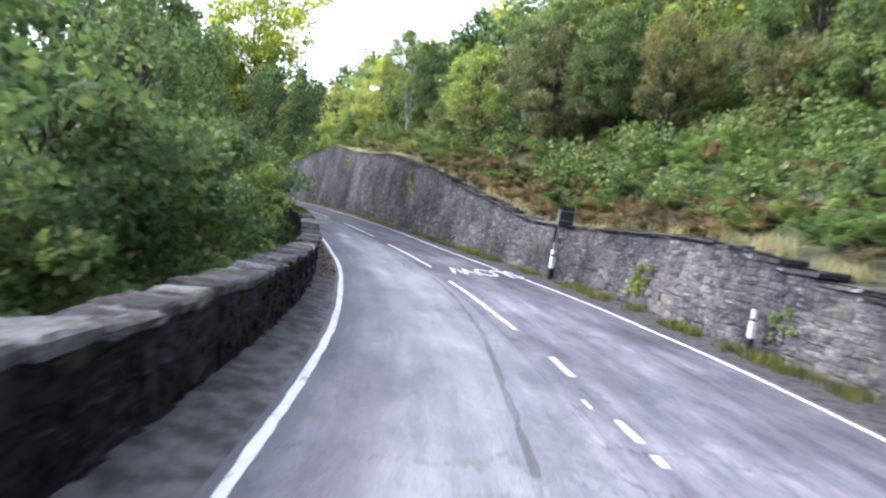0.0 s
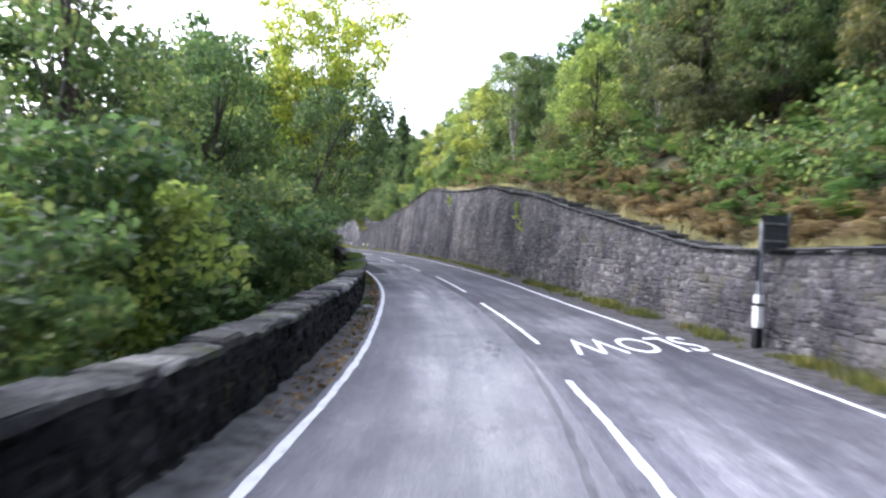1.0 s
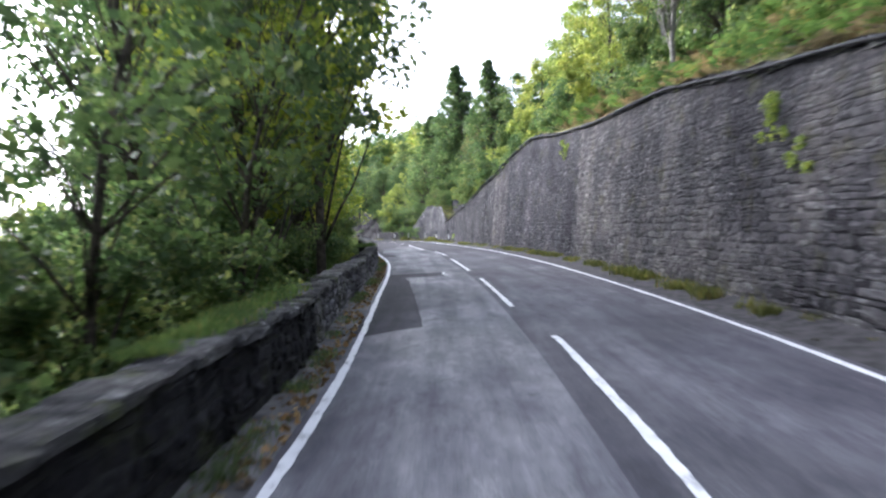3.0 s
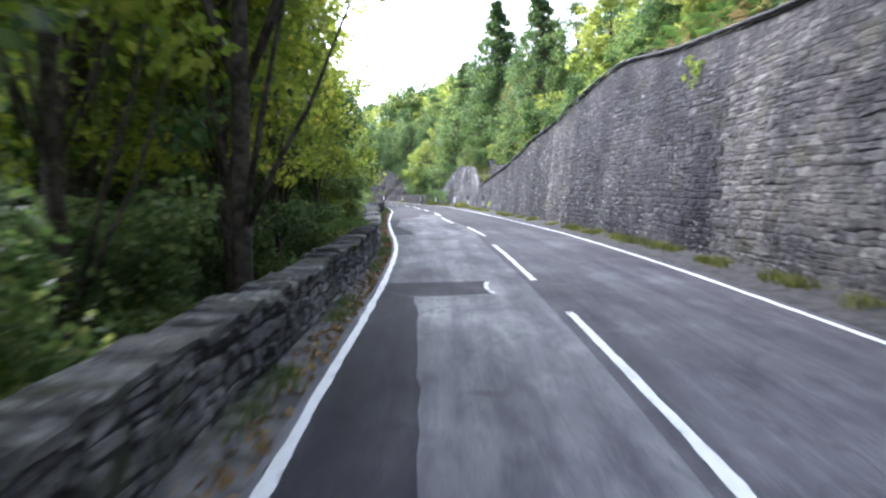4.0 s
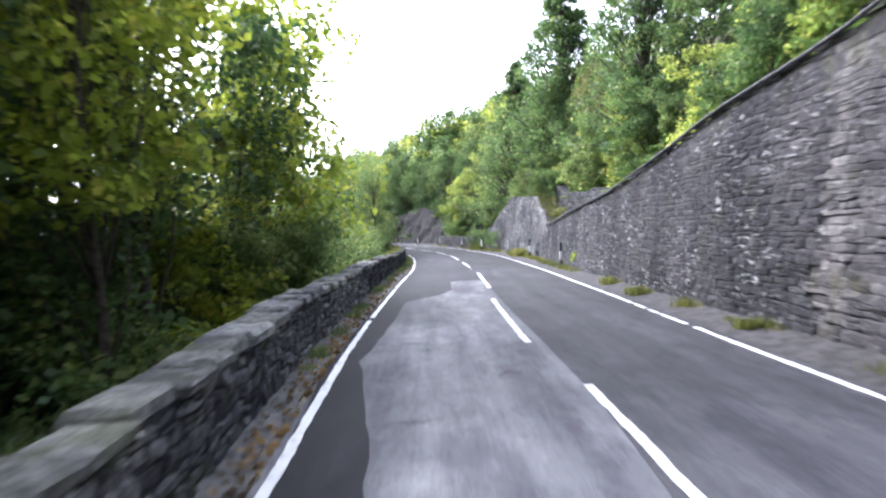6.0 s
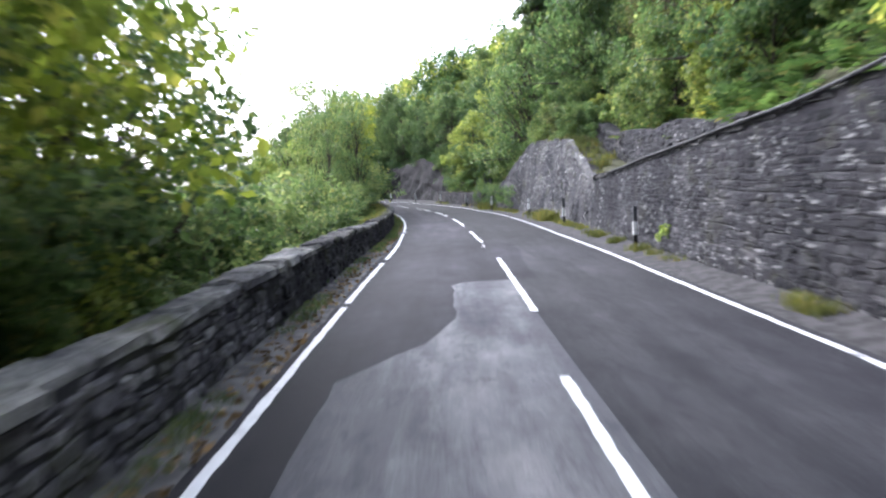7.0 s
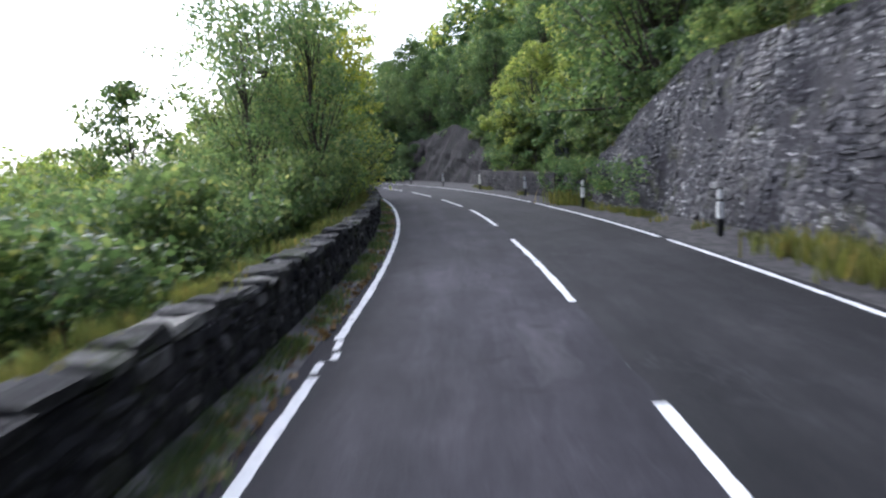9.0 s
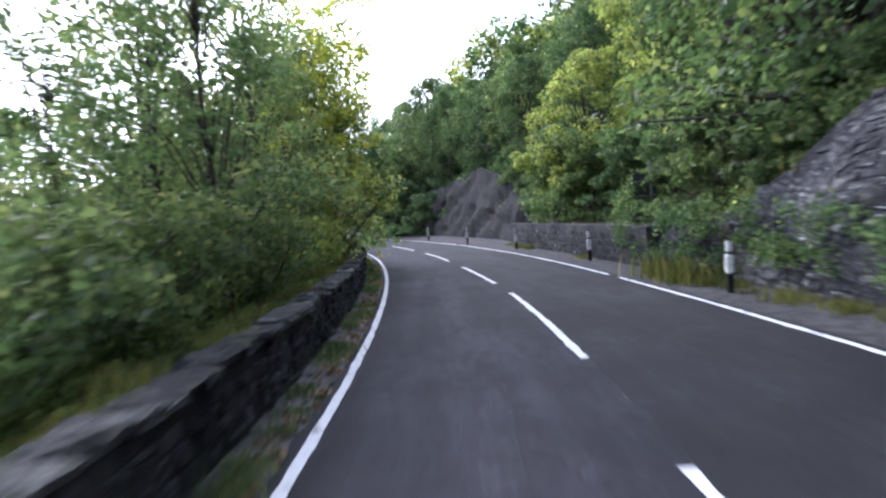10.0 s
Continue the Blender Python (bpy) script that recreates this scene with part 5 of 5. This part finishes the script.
oc = [(tuple(at(s, right_wall(s) + table(s, (80.3, 0.12), (83, 0.16), (98, 0.2)) * outcrop_top(s) + rnd.uniform(0.1, 0.95), outcrop_top(s) - road_z(s) - 0.12)), rnd.uniform(0.4, 0.9), rnd.randrange(3)) for s in [rnd.uniform(80.6, 101) for _ in range(120)]]
scatter("bank_grass", gm(GRASS, 0.4), oc, "rough grass on top of the outcrop", "grass", GRASS)


# ---- marker posts ----
def rounded_box(bm, sx, sy, z0, z1, bevel=0.012):
    r = bmesh.ops.create_cube(bm, size=1.0)
    for v in r["verts"]:
        v.co = Vector((v.co.x * sx, v.co.y * sy, z0 + (v.co.z + 0.5) * (z1 - z0)))
    bmesh.ops.bevel(bm, geom=list({e for v in r["verts"] for e in v.link_edges}), offset=bevel, segments=2, affect="EDGES")


def marker_post(m, label, blocks):
    """blocks: name, side, foot, head and material of each piece, from the ground up."""
    root = empty("marker_post", m, label, "marker post", "verge marker posts")
    for name, side, a, b, mat, lab in blocks:
        bm = bmesh.new()
        rounded_box(bm, side, side, a, b, 0.014)
        part(name, bm, mat, root, lab)
    return root


BANDED = (("black_base", 0.085, -0.3, 0.34, BLACK, "black painted base"), ("white_band", 0.105, 0.34, 0.64, WHITE, "white painted band"), ("black_band", 0.088, 0.64, 0.68, BLACK, ""), ("top_block", 0.08, 0.68, 0.86, WHITE, "weathered white top"), ("cap", 0.083, 0.86, 0.89, BLACK, "thin black cap"))
BARE = (("black_base", 0.088, -0.3, 0.36, BLACK, "black painted base"), ("white_band", 0.092, 0.36, 0.66, WHITE, "white painted band"), ("bare_top", 0.085, 0.66, 1.0, SIGN_GREY, "bare dark grey top where paint has gone"))
first, bare = None, None
for s, off, tilt in ((10.5, 4.33, 0.05), (90.2, 3.42, 0.02), (98.0, 3.12, -0.03), (105.4, 3.2, 0.0), (113.0, 3.1, 0.0), (120.5, 3.0, 0.0), (128, 2.9, 0.0), (74.35, 3.24, 0.0), (83.1, 3.4, 0.01)):
    m = Matrix.Translation(at(s, off, 0.0)) @ Matrix.Rotation(heading(s), 4, "Z") @ Matrix.Rotation(tilt, 4, "Y")
    if 70 < s < 84:
        bare = copy_thing(bare, m) if bare else marker_post(m, "black and white verge post with a bare grey top", BARE)
    else:
        first = copy_thing(first, m) if first else marker_post(m, "black and white wooden verge marker post", BANDED)


# ---- road signs seen from behind ----
def sign_post(s, off, pole_h, plate, z, yaw, label, second=None, banded=True, lean=0.0):
    m = Matrix.Translation(at(s, off, 0.0)) @ Matrix.Rotation(heading(s) - math.pi / 2 + yaw, 4, "Z") @ Matrix.Rotation(lean, 4, "Y")
    root = empty("road_sign", m, label, "road sign")
    v, f = tube([Vector((0, 0, -0.3)), Vector((0, 0, pole_h))], [0.038, 0.038], 12)
    mesh_ob("pole", v, f, STEEL, root, smooth=False)
    for w, h, zz, dx in [(plate[0], plate[1], z, plate[2])] + ([second] if second else []):
        bm = bmesh.new()
        rounded_box(bm, w, 0.012, zz, zz + h, 0.005)
        for vv in bm.verts:
            vv.co += Vector((dx, 0.05, 0))
        pl = part("plate", bm, SIGN_GREY, root, "unpainted dark grey sign back")
        for k in (0.25, 0.75):
            bm = bmesh.new()
            rounded_box(bm, w * 0.9, 0.03, zz + h * k - 0.02, zz + h * k + 0.02, 0.006)
            for vv in bm.verts:
                vv.co += Vector((dx, 0.03, 0))
            part("rail", bm, STEEL, pl)
    if banded:
        for nm, a, b, mt in (("black_base", -0.2, 0.42, BLACK), ("white_band", 0.42, 0.80, WHITE), ("black_band", 0.80, 0.85, BLACK), ("top_block", 0.85, 1.0, WHITE)):
            bm = bmesh.new()
            rounded_box(bm, 0.135, 0.135, a, b)
            part(nm, bm, mt, root)
        bm = bmesh.new()
        rounded_box(bm, 0.05, 0.05, 1.25, 1.78, 0.008)
        for vv in bm.verts:
            vv.co += Vector((-0.06, 0.0, 0))
        part("clamp_bar", bm, BLACK, root, "black bar clamped to the pole")
        bm = bmesh.new()
        rounded_box(bm, 0.035, 0.035, z + 0.05, z + plate[1] + 0.06, 0.006)
        for vv in bm.verts:
            vv.co += Vector((plate[2] + plate[0] / 2 - 0.03, 0.02, 0))
        part("end_bar", bm, STEEL, root, "thin grey bar at the edge of the plate")
    return root


sign_post(19.15, 4.02, 2.3, (0.62, 0.62, 0.34), 1.80, 0.25, "grey sign back on a steel pole with banded base post")
sign_post(105.0, 4.9, 2.65, (0.62, 0.8, -0.14), 1.5, -0.1, "dark sign back on a steel pole among shrubs", (0.45, 0.42, 0.98, -0.3), False)

# ---- lettering on the road, to be read by oncoming drivers ----
fc = bpy.data.curves.new("lettering", "FONT")
fc.body = "SLOW"
fc.align_x, fc.align_y = "CENTER", "CENTER"
fc.size = 1.0
tmp = new("lettering", fc)
dg = bpy.context.evaluated_depsgraph_get()
me = bpy.data.meshes.new_from_object(tmp.evaluated_get(dg))
bpy.data.objects.remove(tmp)
xs = [v.co.x for v in me.vertices]
ys = [v.co.y for v in me.vertices]
w, h = max(xs) - min(xs), max(ys) - min(ys)
cx, cy = (max(xs) + min(xs)) / 2, (max(ys) + min(ys)) / 2
for v in me.vertices:
    along = SLOW_S - (v.co.y - cy) / h * SLOW_LEN + SLOW_SKEW * (v.co.x - cx) / w
    v.co = at(along, SLOW_OFF - (v.co.x - cx) / w * SLOW_W, 0.006)
me.materials.append(PAINT)
tagged(new("road_lettering", me), "white painted road lettering facing oncoming traffic", "road marking", kind="structure")


# ---- repairs in the surface ----
def road_patch(name, outline, material, label, z=0.004):
    """A patch of other asphalt: outline of (station, offset) corners, subdivided along the road."""
    verts, flat, n = [], [], len(outline)
    for i in range(n):
        a, b = outline[i], outline[(i + 1) % n]
        k = max(1, int(math.hypot(a[0] - b[0], a[1] - b[1]) / 0.4))
        for j in range(k):
            t = j / k
            s, o = a[0] + (b[0] - a[0]) * t, a[1] + (b[1] - a[1]) * t
            q = Vector((s * 2.3, o * 2.3, 5))
            flat.append((s, o))
            verts.append(at(s + 0.10 * noise.noise(q), o + 0.06 * noise.noise(q + Vector((9, 0, 0))), z))
    bm = bmesh.new()
    f = bm.faces.new([bm.verts.new(v) for v in verts])
    if f.normal.z < 0:
        f.normal_flip()
    bmesh.ops.triangulate(bm, faces=bm.faces)
    ob = part(name, bm, material, None)
    lay = ob.data.uv_layers.new(name="UVMap")
    for lp in ob.data.loops:
        lay.data[lp.index].uv = flat[lp.vertex_index]
    return tagged(ob, label, "road patch", kind="structure")


road_patch("road_patch", [(43.95, -2.5), (44.75, -2.5), (44.7, -0.87), (43.6, -0.87), (43.45, -1.95)], ASPHALT_DARK, "dark trench repair across the lane")
road_patch("road_patch", [(34.8, -2.7), (43.95, -2.5), (43.45, -2.0), (35.4, -1.66)], ASPHALT_DARK, "dark strip repair along the lane edge", 0.003)
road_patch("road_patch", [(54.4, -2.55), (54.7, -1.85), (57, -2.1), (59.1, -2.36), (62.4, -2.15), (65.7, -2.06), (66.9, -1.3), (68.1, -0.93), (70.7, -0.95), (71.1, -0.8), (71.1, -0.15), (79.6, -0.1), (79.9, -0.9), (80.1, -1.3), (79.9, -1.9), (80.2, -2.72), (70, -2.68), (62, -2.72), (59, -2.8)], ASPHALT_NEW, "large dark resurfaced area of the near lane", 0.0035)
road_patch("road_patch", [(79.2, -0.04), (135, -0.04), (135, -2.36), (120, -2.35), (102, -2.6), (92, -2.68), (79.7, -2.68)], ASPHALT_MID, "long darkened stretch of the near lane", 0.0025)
road_patch("road_patch", [(71.05, -0.4), (71.1, 0.56), (73.4, 0.6), (75.6, 0.8), (77.8, 0.82), (78.2, 0.25), (79, -0.05), (79, -0.4)], ASPHALT_NEW, "dark square patch over the centre line", 0.0042)
strip("tar_seam", 4.3, 17.8, 0.15, [lambda s: table(s, (4.3, -0.95), (7, -0.8), (9.75, -0.6), (14, -0.4), (17.8, -0.32)) - 0.05 - 0.04 * noise.noise(Vector((s * 1.7, 1, 0))), lambda s: table(s, (4.3, -0.95), (7, -0.8), (9.75, -0.6), (14, -0.4), (17.8, -0.32)) + 0.03 + 0.05 * noise.noise(Vector((s * 2.3, 7, 0)))], ASPHALT_TAR, 0.003, label="dark tar seam wandering along the lane", category="road patch")
blots = random.Random(12)
for s0, s1, o0, o1, n in ((17.4, 19.6, -0.85, -0.5, 7), (21.2, 26.5, -0.75, -0.4, 9), (19, 26, -1.75, -1.4, 3), (14, 20, 0.5, 1.2, 3)):
    for _ in range(n):
        s, o = blots.uniform(s0, s1), blots.uniform(o0, o1)
        l, w = blots.uniform(0.08, 0.32), blots.uniform(0.03, 0.08)
        k = [blots.uniform(0.6, 1.3) for _ in range(8)]
        road_patch("road_blotch", [(s + l * k[i] * math.cos(i * 0.785), o + w * k[i] * math.sin(i * 0.785) + 0.15 * l * k[i] * math.cos(i * 0.785)) for i in range(8)], ASPHALT_TAR, "small dark worn blotch in the lane", 0.0028 + 0.0012 * blots.random())
def loose_stone(s, off, size, material, label, category, rng):
    """An angular stone lying on the ground."""
    bm = bmesh.new()
    bmesh.ops.create_icosphere(bm, subdivisions=1, radius=size)
    for v in bm.verts:
        v.co = Vector((v.co.x * rng.uniform(0.8, 1.5), v.co.y * rng.uniform(0.7, 1.1), v.co.z * rng.uniform(0.35, 0.6)))
    ob = part("loose_stone", bm, material, None)
    ob.location = at(s, off, size * 0.28)
    ob.rotation_euler = (0, 0, rng.uniform(0, 6.28))
    tagged(ob, label, category, "loose stones by the road")


litter = random.Random(61)
loose_stone(23.2, -2.98, 0.17, STONE_CAPB, "pale flat stone fallen into the gutter", "stone", litter)
loose_stone(4.25, -3.5, 0.06, STONE_CAPB, "small pale stone at the parapet foot", "stone", litter)
for s in (70.9, 71.3, 79.4, 80.8, 81.1, 62.3, 64.0, 33.1, 28.4, 17.6, 52.2):
    loose_stone(s, right_edge(s) + litter.uniform(0.3, 0.62), litter.uniform(0.025, 0.06), STONE_RB, "small grey stone lying on the verge", "stone", litter)
for s in (61.5, 61.9, 66.0, 70.2, 82.6, 88.0):
    loose_stone(s, left_wall(s) + litter.uniform(0.12, 0.3), litter.uniform(0.03, 0.06), STONE_LM, "small grey stone in the gutter", "stone", litter)
cracks = random.Random(33)
for s0, s1, o0, o1, n in ((72.5, 83.5, -2.2, -0.5, 16), (56, 66, -1.9, -0.4, 7), (80, 96, -2.1, -0.3, 8), (28, 42, -2.0, -0.2, 8), (18, 28, -2.2, -0.3, 7)):
    for _ in range(n):
        s, o, l, w = cracks.uniform(s0, s1), cracks.uniform(o0, o1), cracks.uniform(0.06, 0.22), cracks.uniform(0.015, 0.035)
        bend = [cracks.uniform(-0.08, 0.08) for _ in range(6)]
        edge = [(s + bend[i] + 0.12 * i / 5, o + l * (2 * i / 5 - 1)) for i in range(6)]
        road_patch("road_crack", [(a + w * (0.3 + 0.7 * math.sin(math.pi * (i + 0.3) / 5.6)), b) for i, (a, b) in enumerate(edge)] + [(a, b) for a, b in edge[::-1]], CRACK, "short dark crack across the lane", 0.0046)
for s, o, l, w in ((92.0, -1.15, 1.9, 0.14), (95.8, -1.2, 1.5, 0.2), (99.5, -1.22, 1.8, 0.2), (84.2, -0.6, 0.9, 0.22), (103.5, -1.1, 1.4, 0.22)):
    k = [cracks.uniform(0.6, 1.25) for _ in range(12)]
    road_patch("road_scuff", [(s + l * k[i] * math.cos(i * 0.5236), o + w * k[i] * math.sin(i * 0.5236)) for i in range(12)], ASPHALT_PALE, "pale scuffed patch in the wheel track", 0.0044)
strip("old_line_stub", 43.6, 44.65, 0.1, [lambda s: -0.9 - 0.06 * math.sin((s - 43.6) * 3), lambda s: -0.83 - 0.06 * math.sin((s - 43.6) * 3)], PAINT, 0.006, label="stub of an old white line", category="road marking")
